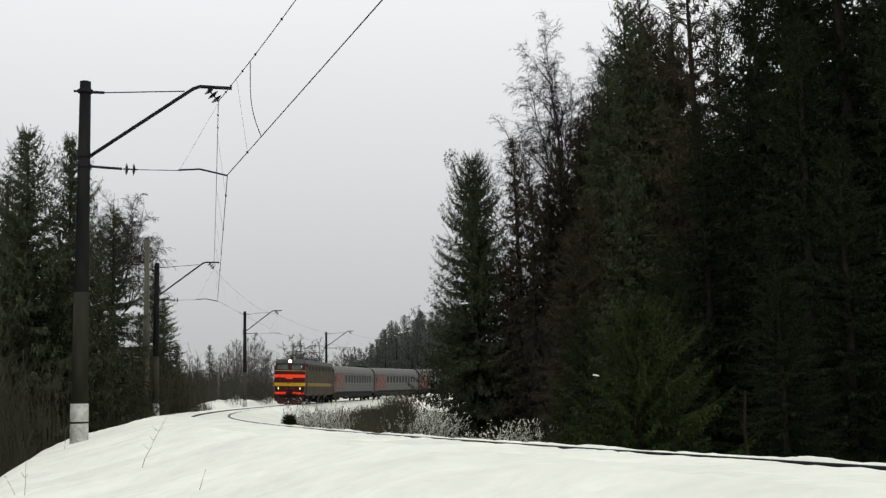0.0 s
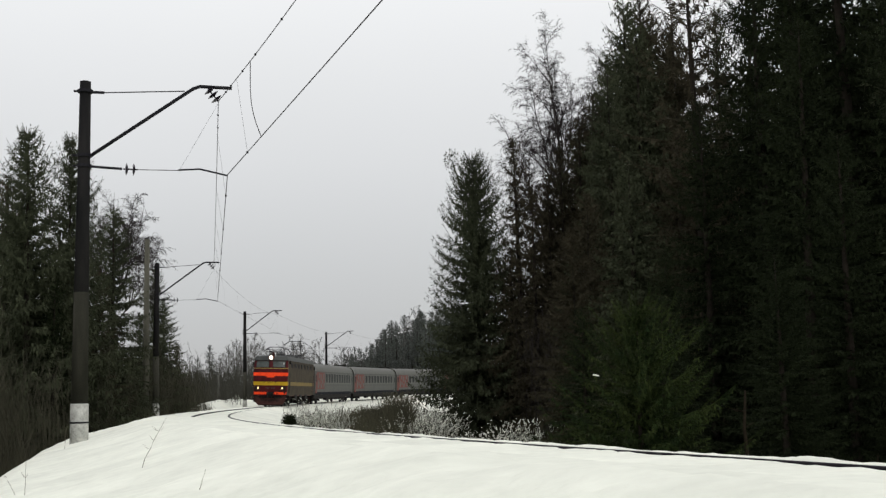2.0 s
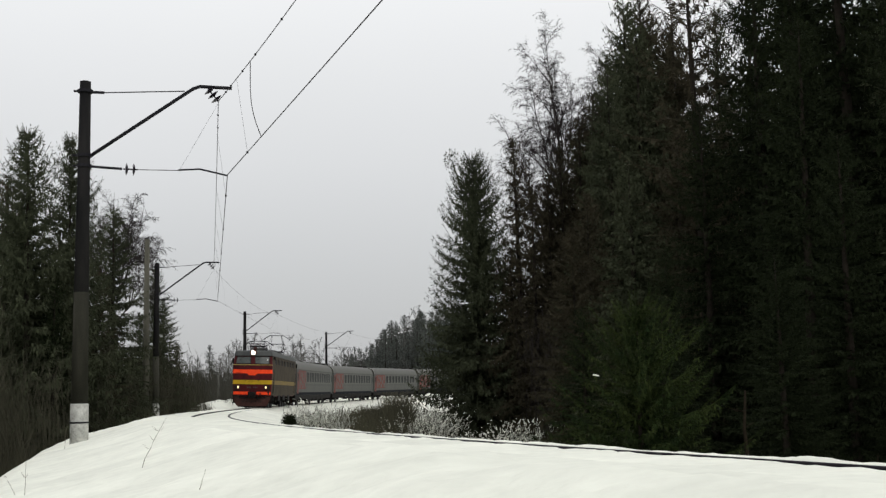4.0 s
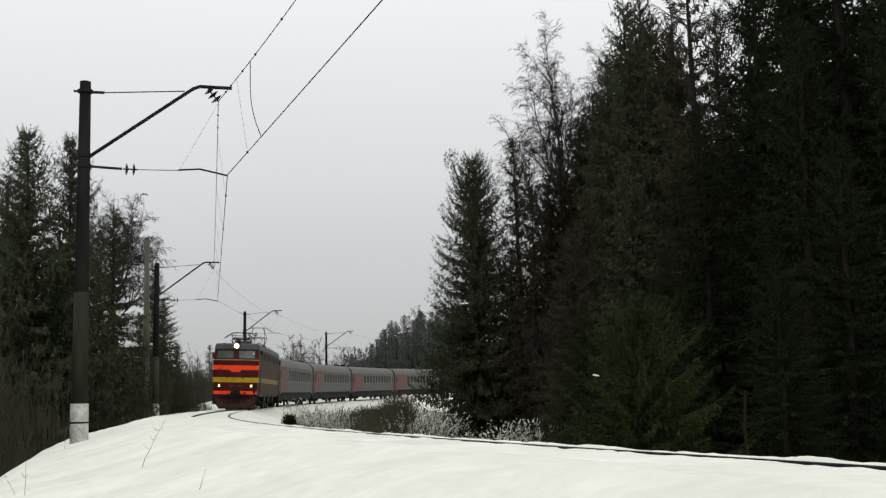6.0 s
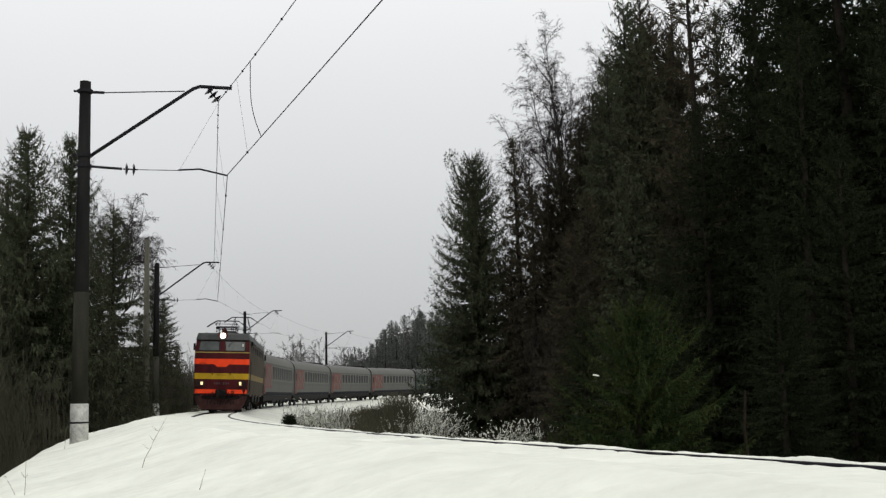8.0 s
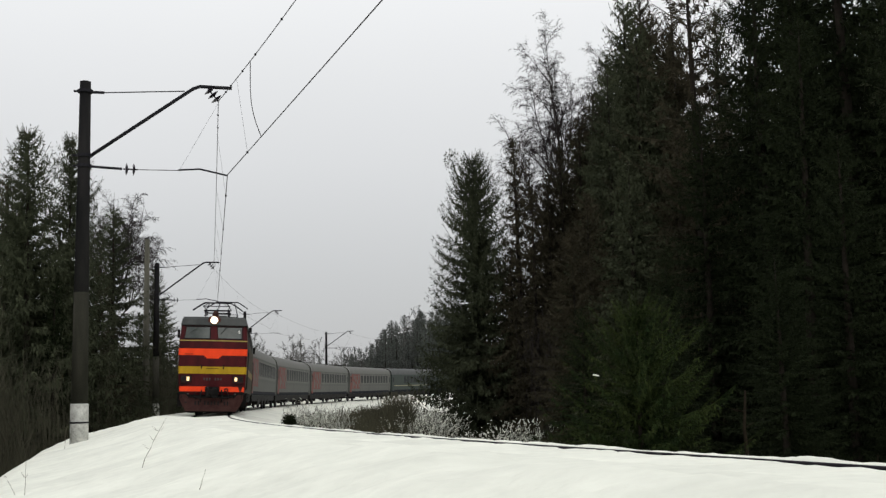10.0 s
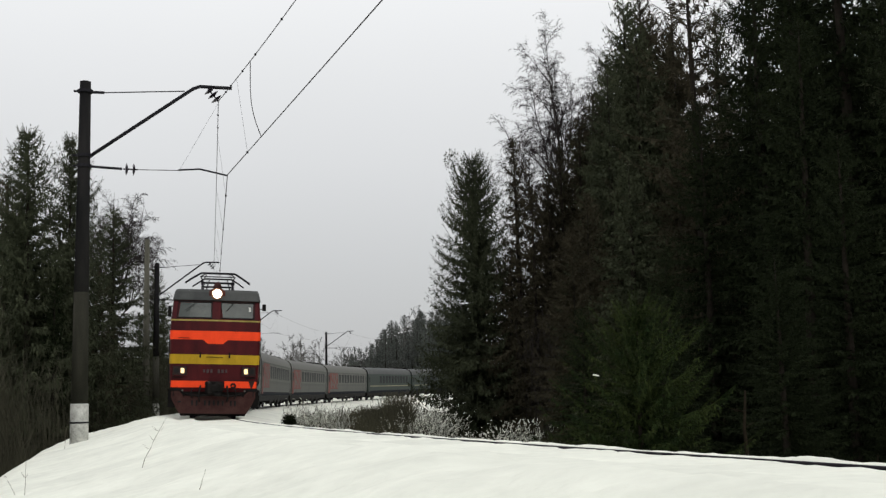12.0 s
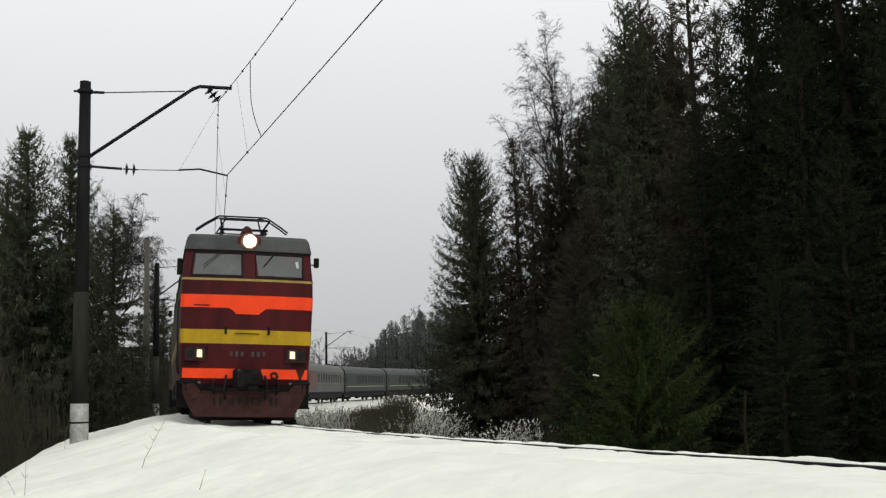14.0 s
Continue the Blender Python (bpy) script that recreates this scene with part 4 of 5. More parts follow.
def spruce(label, height, radius, seed, material, step=0.34, spread=7, size=1.0, start=0.04, ragged=0.3, droop=0.35, power=0.62, thin=0.0, fill=1.0, upturn=0.3, crest=0, tuft=(), group="spruce wood"):
    """A spruce: whorls of sagging boughs with upturned ends, fine sprays along them, dense dead twigs inside."""
    rng = random.Random(seed)
    uni = rng.uniform
    tree = base("spruce_tree", Matrix(), label, "tree", group)
    lean = Vector((uni(-0.012, 0.012), uni(-0.012, 0.012), 0))
    at = lambda z: Vector((0, 0, z)) + lean * z
    bm = bmesh.new()
    r0 = height * 0.0105 + 0.03
    tube(bm, [at(-0.6), at(0.25), at(height * 0.3), at(height * 0.7), at(height * 0.995)], [r0 * 1.35, r0 * 1.05, r0 * 0.8, r0 * 0.42, 0.012], 8)
    part("trunk", bm, M_BARK, tree, "dark scaly spruce trunk", True)
    pile = Pile()
    z = height * start
    while z < height * 0.985:
        t = (z - height * start) / (height * (1 - start))
        shape = min(1.0, 0.55 + t * 3.5) * (1 - t) ** power
        for k in range(max(3, int(spread * (0.65 + 0.35 * (1 - t)) + rng.random()))):
            if rng.random() < thin:
                continue
            a = uni(0, math.tau)
            length = radius * shape * uni(1 - ragged, 1 + ragged * 0.5) + 0.10
            out = Vector((math.cos(a), math.sin(a), 0))
            tan = Vector((-out.y, out.x, 0))
            p0 = at(z + uni(-0.15, 0.15))
            slope, sag, lift = -droop * 0.5 + 1.0 * t ** 1.6 + uni(-0.12, 0.12), droop * (1.25 - t) + uni(-0.05, 0.08), upturn * uni(0.5, 1.4)
            spine = lambda u: p0 + out * (length * u) + Vector((0, 0, length * (slope * u - sag * u * u + lift * u ** 4)))
            pts = [spine(0.0), spine(0.4), spine(0.75), spine(1.0)]
            for j in range(3):
                pile.stick(pts[j], pts[j + 1], (0.020 - 0.005 * j) * size, (0.015 - 0.005 * j) * size + 0.002, j > 0)
            n = max(3, int(length / (0.145 * size)))
            for j in range(n):
                u = (j + rng.random()) / n
                c = spine(u)
                full = (0.24 + 0.30 * rng.random()) * size * (1.1 - 0.55 * u) * (0.5 + 0.5 * shape)
                for q in (-1, 1):
                    l = full * uni(0.7, 1.2)
                    d = (out * uni(0.45, 1.0) + tan * q * uni(0.3, 0.9) + Vector((0, 0, uni(-0.65, 0.2)))).normalized()
                    w = d.cross(Vector((uni(-1, 1), uni(-1, 1), uni(-1, 1)))).normalized()
                    pile.blade(c, d, w, l, l * uni(0.10, 0.17))
                l = full * uni(0.6, 1.3)
                w = Vector((uni(-1, 1), uni(-1, 1), 0)).normalized()
                pile.blade(c, Vector((uni(-0.3, 0.3), uni(-0.3, 0.3), -1)).normalized(), w, l, l * uni(0.10, 0.16))
            for j in range(int(fill * 3.2 * length / size + rng.random())):  # older, hanging twigs
                u = 0.92 * math.sqrt(rng.random())
                l = uni(0.3, 0.6) * size * (1.1 - 0.45 * u) * (0.45 + 0.55 * shape)
                w = Vector((uni(-1, 1), uni(-1, 1), uni(-0.4, 0.4))).normalized()
                pile.blade(spine(u) + tan * uni(-0.22, 0.22) * size, (out * uni(-0.2, 0.8) + tan * uni(-0.5, 0.5) + Vector((0, 0, -0.9))).normalized(), w, l, l * uni(0.12, 0.19))
            e = spine(1.0)
            d = (out + Vector((0, 0, slope - 2 * sag + 4 * lift))).normalized()
            pile.blade(e, d, tan, 0.24 * size * (0.5 + 0.5 * shape), 0.022 * size)
        z += step * uni(0.7, 1.3) * (1 - 0.45 * t)

    def shoot(c, tall, wide):
        """An upright leader with short side sprays."""
        pile.stick(c, c + Vector((0, 0, tall)), 0.014, 0.006, True)
        for k in range(int(tall / 0.035)):
            f = rng.random()
            a = uni(0, math.tau)
            d = Vector((math.cos(a), math.sin(a), uni(-0.1, 1.1))).normalized()
            pile.blade(c + Vector((0, 0, tall * f)), d, d.orthogonal().normalized(), wide * (1.1 - 0.75 * f) * uni(0.5, 1.1), 0.022 * size)

    shoot(at(height * 0.94), height * 0.06, 0.30 * size)
    for k in range(crest):
        a, r = uni(0, math.tau), radius * 0.26 * math.sqrt(rng.random())
        shoot(at(height * (0.965 - 0.28 * (r / radius) - 0.05 * rng.random())) + Vector((math.cos(a) * r, math.sin(a) * r, 0)), uni(0.6, 1.2), 0.26 * size)
    for dx, z0, z1, wide in tuft:  # a second, bushy leader
        foot = at(z0) + Vector((dx * 0.4, 0, 0))
        pile.stick(foot, at(z1 - wide) + Vector((dx, 0, 0)), 0.05, 0.03)
        for k in range(230):
            a, b = uni(0, math.tau), uni(-1, 1)
            d = Vector((math.cos(a) * math.sqrt(1 - b * b), math.sin(a) * math.sqrt(1 - b * b), b * 1.25 - 0.1))
            c = at(z1 - wide) + Vector((dx, 0, 0)) + d * (wide * uni(0.25, 0.9))
            e = (d + Vector((rng.gauss(0, 0.5), rng.gauss(0, 0.5), 0.3))).normalized()
            pile.blade(c, e, e.orthogonal().normalized(), 0.22 * size, 0.026 * size)
    mesh_part("crown", pile.v, pile.f, material, tree, "dense dark green needle crown")
    return tree


def birch(label, height, seed, fork=0.3, width=0.42, limbs=26, r=None, group="birches", wood=None, depth=4, lean=0.0, twig=0.006, stems=()):
    """A bare birch: leaning stem, steep limbs, fine hanging twigs."""
    rng = random.Random(seed)
    tree = base("birch_tree", Matrix(), label, "tree", group)
    r0 = r or height * 0.009 + 0.02
    stem, pile = bmesh.new(), Pile()
    n = 14
    sway = [rng.uniform(-0.10, 0.10) for _ in range(4)]
    pts = [Vector((lean * height * (k / n) ** 1.3 + sway[0] * math.sin(k * 0.7) * k / n, sway[1] * math.sin(k * 0.9 + 1) * k / n, -0.6 + (height + 0.6) * k / n)) for k in range(n + 1)]
    tube(stem, pts, [r0 * (1 - 0.94 * k / n) for k in range(n + 1)], 7)
    part("trunk", stem, M_BIRCHBARK, tree, "pale birch trunk with dark marks", True)

    def shoot(p, d, length, r, level):
        segs = (0, 7, 6, 5, 4)[level] if depth > 3 else 4
        bend = Vector((rng.gauss(0, 0.10), rng.gauss(0, 0.10), 0))
        for k in range(segs):
            fall = (0, 0.06 - 0.012 * k, 0.05 - 0.03 * k, -0.08 - 0.04 * k, -0.22)[level]
            d = (d + bend + Vector((rng.gauss(0, 0.06), rng.gauss(0, 0.06), fall))).normalized()
            q = p + d * (length / segs)
            ra, rb = max(twig, r * (1 - 0.85 * k / segs)), max(twig * 0.8, r * (1 - 0.85 * (k + 1) / segs))
            pile.stick(p, q, ra, rb, level > 1 or depth < 4)
            p = q
            if level < depth and length > 0.36 and (k > 0 or level > 1):
                for _ in range(2 if rng.random() < (0.45, 0.5, 0.5, 0.25)[level - 1] else 1):
                    a = d.orthogonal().normalized()
                    a.rotate(Matrix.Rotation(rng.uniform(0, math.tau), 3, d))
                    dd = (d * rng.uniform(0.6, 1.0) + a * rng.uniform(0.35, 0.7)).normalized()
                    shoot(p, dd, length * rng.uniform(0.34, 0.55) * (1.0 if level < 3 else 0.8), max(twig, rb * 0.6), level + 1)

    def dress(line, n, first, count, reach, r):
        """Limbs along a stem, shorter towards its top."""
        for k in range(count):
            f = min(0.985, first + (0.985 - first) * (k + rng.random()) / count)
            i = min(n - 1, int(f * n))
            p = line[i].lerp(line[i + 1], f * n - i)
            a = rng.uniform(0, math.tau)
            up = (line[i + 1] - line[i]).normalized()
            dd = (Vector((math.cos(a) * 0.6, math.sin(a) * 0.6, 0.35)) + up * rng.uniform(0.6, 1.0)).normalized()
            shoot(p, dd, reach * (1.1 - f) * rng.uniform(0.7, 1.15) + 0.5, r * (1.05 - f) * 0.7 + 0.010, 1)

    dress(pts, n, fork, limbs, height * width, r0)
    for z0, dx, dy, z1 in stems:  # side stems that leave the trunk and rise to their own tops
        f = (z0 + 0.6) / (height + 0.6) * n
        a = pts[int(f)].lerp(pts[int(f) + 1], f % 1)
        b = Vector((dx, dy, z1))
        r1 = r0 * (1 - 0.94 * f / n) * 0.75
        line = [a.lerp(b, u / 8) + Vector((0, 0, -0.55 * math.sin(math.pi * u / 8))) + Vector((rng.gauss(0, 0.05), rng.gauss(0, 0.05), 0)) * (0 < u < 8) for u in range(9)]
        for u in range(8):
            pile.stick(line[u], line[u + 1], r1 * (1 - 0.85 * u / 8), r1 * (1 - 0.85 * (u + 1) / 8))
        dress(line, 8, 0.22, 12, (b - a).length * 0.40, r1)
    tagged(mesh_part("twig_spray", pile.v, pile.f, wood or M_TWIG, tree, "fine drooping bare twigs"), kind="stuff")
    return tree


def thicket(seed, stems, area, height, material, label, name="brushwood", low=0.35, thick=1.0):
    rng = random.Random(seed)
    pile = Pile()
    for _ in range(stems):
        p = Vector((rng.uniform(-area, area), rng.uniform(-area, area), -0.5))
        h = height * rng.uniform(low, 1.0)
        d = Vector((rng.gauss(0, 0.07), rng.gauss(0, 0.07), 1)).normalized()
        r = (0.005 + 0.0015 * h) * thick
        segs = 4
        for k in range(segs):
            q = p + d * ((h + 0.5) / segs)
            pile.stick(p, q, r * (1 - 0.22 * k), r * (1 - 0.22 * (k + 1)) + 0.002, True)
            d = (d + Vector((rng.gauss(0, 0.06), rng.gauss(0, 0.06), 0.05))).normalized()
            for _ in range(2 if k else 1):
                a = rng.uniform(0, math.tau)
                e = Vector((math.cos(a) * 0.34, math.sin(a) * 0.34, 1)).normalized()
                c = p.lerp(q, rng.random())
                m = c + e * (h * rng.uniform(0.10, 0.22))
                pile.stick(c, m, r * 0.5, 0.004 * thick, True)
                f = (e + Vector((rng.gauss(0, 0.3), rng.gauss(0, 0.3), 0.2))).normalized()
                pile.stick(c.lerp(m, 0.5), c.lerp(m, 0.5) + f * (h * rng.uniform(0.06, 0.14)), r * 0.35, 0.003 * thick, True)
            p = q
    ob = mesh_part(name, pile.v, pile.f, material, None)
    return tagged(ob, label, "brush", "brushwood beside the line", "stuff")


def stand(x, y, lift=0.0):
    """Height of the snow where a plant stands; lift raises the open ground beside the bank."""
    lat, s = lateral(np.array([x]), np.array([y]))
    lat, s = float(lat[0]), float(s[0])
    z = ground_z(x, y, lat, s) + lift
    if abs(lat) < 12:
        z = max(z, float(rise(s)) + bank_z(lat, s))
    return z


def plant(tree, x, y, size=1.0, wide=1.0, turn=0.0, first=False):
    m = Matrix.Translation((x, y, stand(x, y) - 0.05)) @ Matrix.Rotation(turn, 4, "Z") @ Matrix.Diagonal((size * wide, size * wide, size, 1))
    if first:
        tree.matrix_basis = m
        return tree
    return copy_thing(tree, m @ Matrix.Diagonal((1 / tree.scale[0], 1 / tree.scale[1], 1 / tree.scale[2], 1)))


OLD = "tall dark spruce at the edge of the snowy wood"
kinds = [spruce(OLD, 18.0, 3.8, 11, M_NEEDLE, step=0.36, spread=8, power=0.74, fill=2.2), spruce(OLD, 18.0, 3.3, 12, M_NEEDLE, droop=0.5, step=0.36, spread=8, power=0.74, fill=2.2), spruce(OLD, 18.0, 3.8, 13, M_RUSSET, ragged=0.42, step=0.36, spread=8, power=0.72, fill=2.2)]
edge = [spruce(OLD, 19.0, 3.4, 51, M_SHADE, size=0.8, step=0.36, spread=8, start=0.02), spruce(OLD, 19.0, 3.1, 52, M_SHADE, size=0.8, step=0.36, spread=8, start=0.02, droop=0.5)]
conic = spruce("broad cone-shaped spruce outside the bend", 17.0, 4.4, 53, M_NEEDLE, size=1.1, step=0.30, spread=9, start=0.03, fill=2.2, power=0.74, ragged=0.3, droop=0.3, upturn=0.4)
sparse = spruce("tall thin-crowned spruce with gaps of sky between its boughs", 20.0, 3.4, 14, M_RUSSET, size=0.8, step=0.55, spread=6, start=0.12, ragged=0.5, droop=0.3, thin=0.1, power=0.45, fill=0.3, upturn=0.45)
slim = spruce("slender ragged spruce among birches", 15.0, 2.0, 15, M_RUSSET, ragged=0.45, droop=0.6, step=0.40, size=0.85, spread=8, upturn=0.5, fill=1.6)
lone = spruce("broad dark spruce standing alone inside the bend", 14.6, 3.6, 16, M_NEEDLE, size=0.75, step=0.20, spread=13, start=0.02, ragged=0.22, fill=1.3, droop=0.35, power=0.62, upturn=0.45, crest=6, tuft=((-1.05, 12.4, 14.95, 0.50),))
young = spruce("young green spruce close behind the rail", 4.0, 2.45, 17, M_YOUNG, step=0.12, spread=9, size=0.46, start=0.02, fill=0.4, droop=0.05, power=0.62, ragged=0.4, upturn=0.25, group="young spruces")
sapling = spruce("small dark spruce sapling in the snow beside the track", 0.8, 0.42, 19, M_SHADE, step=0.035, spread=12, size=0.26, start=0.02, power=0.3, droop=-0.1, ragged=0.2, upturn=0.0, group="young spruces")
back_kinds = [spruce("spruce in the depth of the wood, shade put into its colour", 18.0, 3.3, 28 + k, M_SHADE, step=0.72, spread=7, size=1.8, ragged=0.4, fill=1.4) for k in range(2)]
far_kinds = [spruce("distant spruce in the wood beyond the line, haze put into its colour", 16.0, 3.0, 21 + k, M_FARNEEDLE, step=0.66, spread=6, size=1.4, start=0.08, ragged=0.3, power=0.76, group="distant wood") for k in range(3)]
tall_birch = birch("tall bare birch with many slanting stems behind the spruces", 22.9, 31, 0.55, 0.32, 14, lean=-0.088, twig=0.0055, stems=((8.5, -4.4, 0.6, 17.7), (11.5, -3.1, -0.8, 20.0), (10.0, -3.7, 1.0, 15.2), (14.0, -0.4, 0.9, 20.2), (12.0, 0.8, -0.5, 18.2), (7.0, -3.2, -0.6, 12.5)))
back_birch = birch("bare birch standing deep among tall spruces", 24.0, 36, 0.5, 0.30, 18, lean=-0.03)
mid_birch = birch("bare birch with a rounded crown of drooping twigs", 17.0, 32, 0.5, 0.26, 7, twig=0.006, stems=((8.5, 1.2, 0.5, 16.6), (9.0, 2.2, -0.6, 16.0), (8.0, 3.1, 0.4, 13.6), (9.0, -1.3, 0.3, 16.8), (8.5, -2.2, -0.4, 15.2)))
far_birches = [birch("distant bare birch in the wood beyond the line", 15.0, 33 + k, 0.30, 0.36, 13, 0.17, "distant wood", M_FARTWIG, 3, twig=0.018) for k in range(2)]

rng = random.Random(5)
used = set()


def put(tree, x, y, height, wide=1.0, turn=None):
    """Plants a kind of tree, scaled to a height."""
    crown = max((c for c in tree.children), key=lambda c: len(c.data.polygons))
    if tree not in used:
        tree["tall"] = max(v.co.z for v in crown.data.vertices)
    size = (height + stand(x, y, hollow(x, y)) - stand(x, y)) / tree["tall"]
    plant(tree, x, y, size, wide, rng.uniform(0, 6.28) if turn is None else turn, tree not in used)
    used.add(tree)


put(lone, 1.70, 60.0, 14.75, 1.0, 0.0)
put(slim, 3.2, 59.0, 9.5, 1.35, 1.1)
put(slim, 3.9, 58.0, 15.1)
put(slim, 5.6, 60.0, 13.0)
put(tall_birch, 8.2, 66.0, 24.0, 1.0, 0.0)
for x, y, h in ((4.5, 57.0, 12.2), (5.3, 59.0, 13.2), (6.3, 59.5, 14.6), (7.1, 60.0, 16.2), (7.8, 61.0, 18.0)):
    put(slim, x, y, h, 1.1)
for k, (x, y, h) in enumerate(((3.7, 63.0, 7.4), (4.7, 62.0, 9.6), (5.6, 62.5, 11.8), (6.5, 62.0, 13.8), (7.5, 62.5, 15.8), (5.1, 56.0, 6.4), (6.2, 54.5, 9.0))):
    put(kinds[k % 3], x, y, h, 1.05)
put(back_birch, 10.9, 72.0, 24.0, 1.0, 0.2)
put(back_birch, 9.4, 74.0, 20.5, 0.9, 2.9)
for k, (x, y, h) in enumerate(((8.6, 63.0, 17.6), (9.9, 64.0, 20.0), (11.0, 65.0, 22.0), (12.4, 66.0, 23.5), (13.6, 67.0, 23.0), (8.3, 58.5, 15.0), (10.6, 60.0, 23.0), (9.9, 57.0, 20.5), (15.9, 58.0, 17.6), (14.1, 56.0, 16.0))):
    put(kinds[(k + 2) % 3], x, y, h, 1.05)
put(kinds[1], 8.0, 55.0, 18.0, 0.95)
put(kinds[0], 9.5, 58.0, 22.0, 0.95)
put(sparse, 10.1, 45.0, 20.8, 1.1)
put(kinds[0], 14.6, 60.0, 22.0, 0.9)
put(kinds[2], 12.6, 62.0, 20.5, 0.9)
put(kinds[1], 11.2, 61.0, 18.0, 1.0)
put(kinds[2], 12.0, 58.0, 21.5, 0.85)
put(kinds[0], 10.6, 62.0, 20.0, 0.85)
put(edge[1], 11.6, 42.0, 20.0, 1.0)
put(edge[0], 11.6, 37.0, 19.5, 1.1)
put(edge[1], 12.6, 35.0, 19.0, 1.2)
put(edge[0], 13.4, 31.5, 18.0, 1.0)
put(kinds[0], 15.2, 33.0, 19.0, 1.0)
put(kinds[1], 16.5, 38.0, 20.0, 1.1)
put(young, 3.72, 23.0, 4.05, 1.0)
put(edge[0], 4.0, 34.0, 4.6, 1.6, 0.7)
put(edge[1], 4.9, 27.0, 4.2, 1.5)
put(edge[0], 7.4, 26.0, 4.8, 1.5)
bm = bmesh.new()
for dx, dz, k in ((0.0, 0.0, 1.0), (0.07, -0.015, 0.7), (-0.06, 0.01, 0.6)):
    tube(bm, [(dx - 0.05 * k, 0, dz), (dx, 0, dz + 0.02 * k), (dx + 0.06 * k, 0, dz - 0.01)], [0.012, 0.028 * k, 0.010], 6)
clump = part("snow_clump", bm, M_SNOW, None, "small clump of snow caught in a young spruce", True)
clump.location = (2.73, 21.6, 0.84)
clump.scale = (0.6, 0.6, 0.6)
tagged(clump, category="snow")
put(sapling, -7.1, 53.5, 0.78, 1.35)
# lower trees that close the wood's edge down to the snow
put(kinds[2], 5.2, 47.0, 8.6, 1.2)
put(kinds[1], 7.0, 43.0, 10.5, 1.3)
put(edge[0], 8.6, 38.0, 11.5, 1.2)
put(edge[1], 10.0, 32.5, 12.5, 1.2)
put(edge[0], 9.4, 27.5, 8.0, 1.3)
put(edge[1], 6.6, 34.0, 6.0, 1.5)
put(edge[0], 12.2, 27.0, 10.0, 1.3)
put(kinds[2], 6.4, 52.0, 11.0, 1.2)
put(edge[1], 11.5, 24.0, 7.0, 1.4)
# the depth of the wood behind its edge
for k in range(36):
    y = rng.uniform(38, 92)
    x = y * rng.uniform(0.17, 0.60) + (3 if y < 48 else 0)
    a = x / y
    tree, tall, wide, turn = rng.choice(kinds if a < 0.26 else back_kinds), (0.36 * y + 2) * rng.uniform(0.85, 1.15) if a > 0.27 else min(0.26 * y, 17) * rng.uniform(0.8, 1.1), rng.uniform(0.85, 1.15), rng.uniform(0, 6.28)
    # Unseen trees past the right edge of view are kept to block light.
    if a < 0.49:
        put(tree, x, y, tall, wide, turn)
# outside of the bend
put(conic, -19.5, 55.0, 17.0, 1.0)
put(conic, -18.3, 57.0, 16.2, 0.9)
put(kinds[2], -22.5, 60.0, 15.6, 1.2)
put(kinds[1], -21.0, 58.0, 13.5, 1.2)
for x, y, h in ((-24.6, 62.0, 13.0), (-22.6, 63.0, 12.0), (-20.2, 60.0, 11.0), (-25.5, 70.0, 14.5), (-23.0, 71.0, 12.5)):
    put(back_kinds[0], x, y, h, 1.15)
put(mid_birch, -20.6, 73.0, 16.3, 1.0, 0.0)
put(kinds[0], -18.6, 66.0, 13.3, 1.1)
put(kinds[2], -18.4, 62.0, 9.8, 1.1)
put(kinds[0], -21.7, 88.0, 12.8, 1.3)
put(kinds[1], -24.8, 104.0, 11.9)
put(kinds[2], -29.6, 130.0, 10.3)
for k in range(36):
    y = rng.uniform(44, 160)
    x = -y * 0.225 - 2.0 - rng.uniform(0, 1) ** 1.5 * 22 - max(0, 75 - y) * 0.14
    tree, tall, wide, turn = rng.choice(back_kinds), rng.uniform(8, 11.5) if y < 95 else rng.uniform(7, 10), rng.uniform(0.9, 1.2), rng.uniform(0, 6.28)
    if x > -0.45 * y:
        put(tree, x, y, tall, wide, turn)
# the wood beyond the line
SKYLINE = [(-0.30, 0.045), (-0.225, 0.048), (-0.208, 0.044), (-0.185, 0.050), (-0.155, 0.060), (-0.12, 0.058), (-0.09, 0.048), (-0.07, 0.045), (-0.06, 0.053), (-0.045, 0.068), (-0.02, 0.078), (0.1, 0.09), (0.4, 0.10)]
put(far_kinds[0], -45.8, 230.0, 14.6, 1.2)
put(far_kinds[1], -48.8, 233.0, 12.0, 1.2)
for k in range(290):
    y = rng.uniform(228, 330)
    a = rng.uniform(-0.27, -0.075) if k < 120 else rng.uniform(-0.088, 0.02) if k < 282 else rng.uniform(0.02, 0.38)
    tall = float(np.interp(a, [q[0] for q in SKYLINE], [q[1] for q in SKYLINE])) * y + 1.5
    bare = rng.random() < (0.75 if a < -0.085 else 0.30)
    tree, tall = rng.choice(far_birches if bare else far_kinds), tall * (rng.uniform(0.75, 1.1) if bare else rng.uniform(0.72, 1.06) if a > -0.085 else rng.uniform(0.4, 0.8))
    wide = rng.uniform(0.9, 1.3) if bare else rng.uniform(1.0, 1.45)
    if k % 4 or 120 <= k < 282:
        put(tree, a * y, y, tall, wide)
    else:
        rng.random()

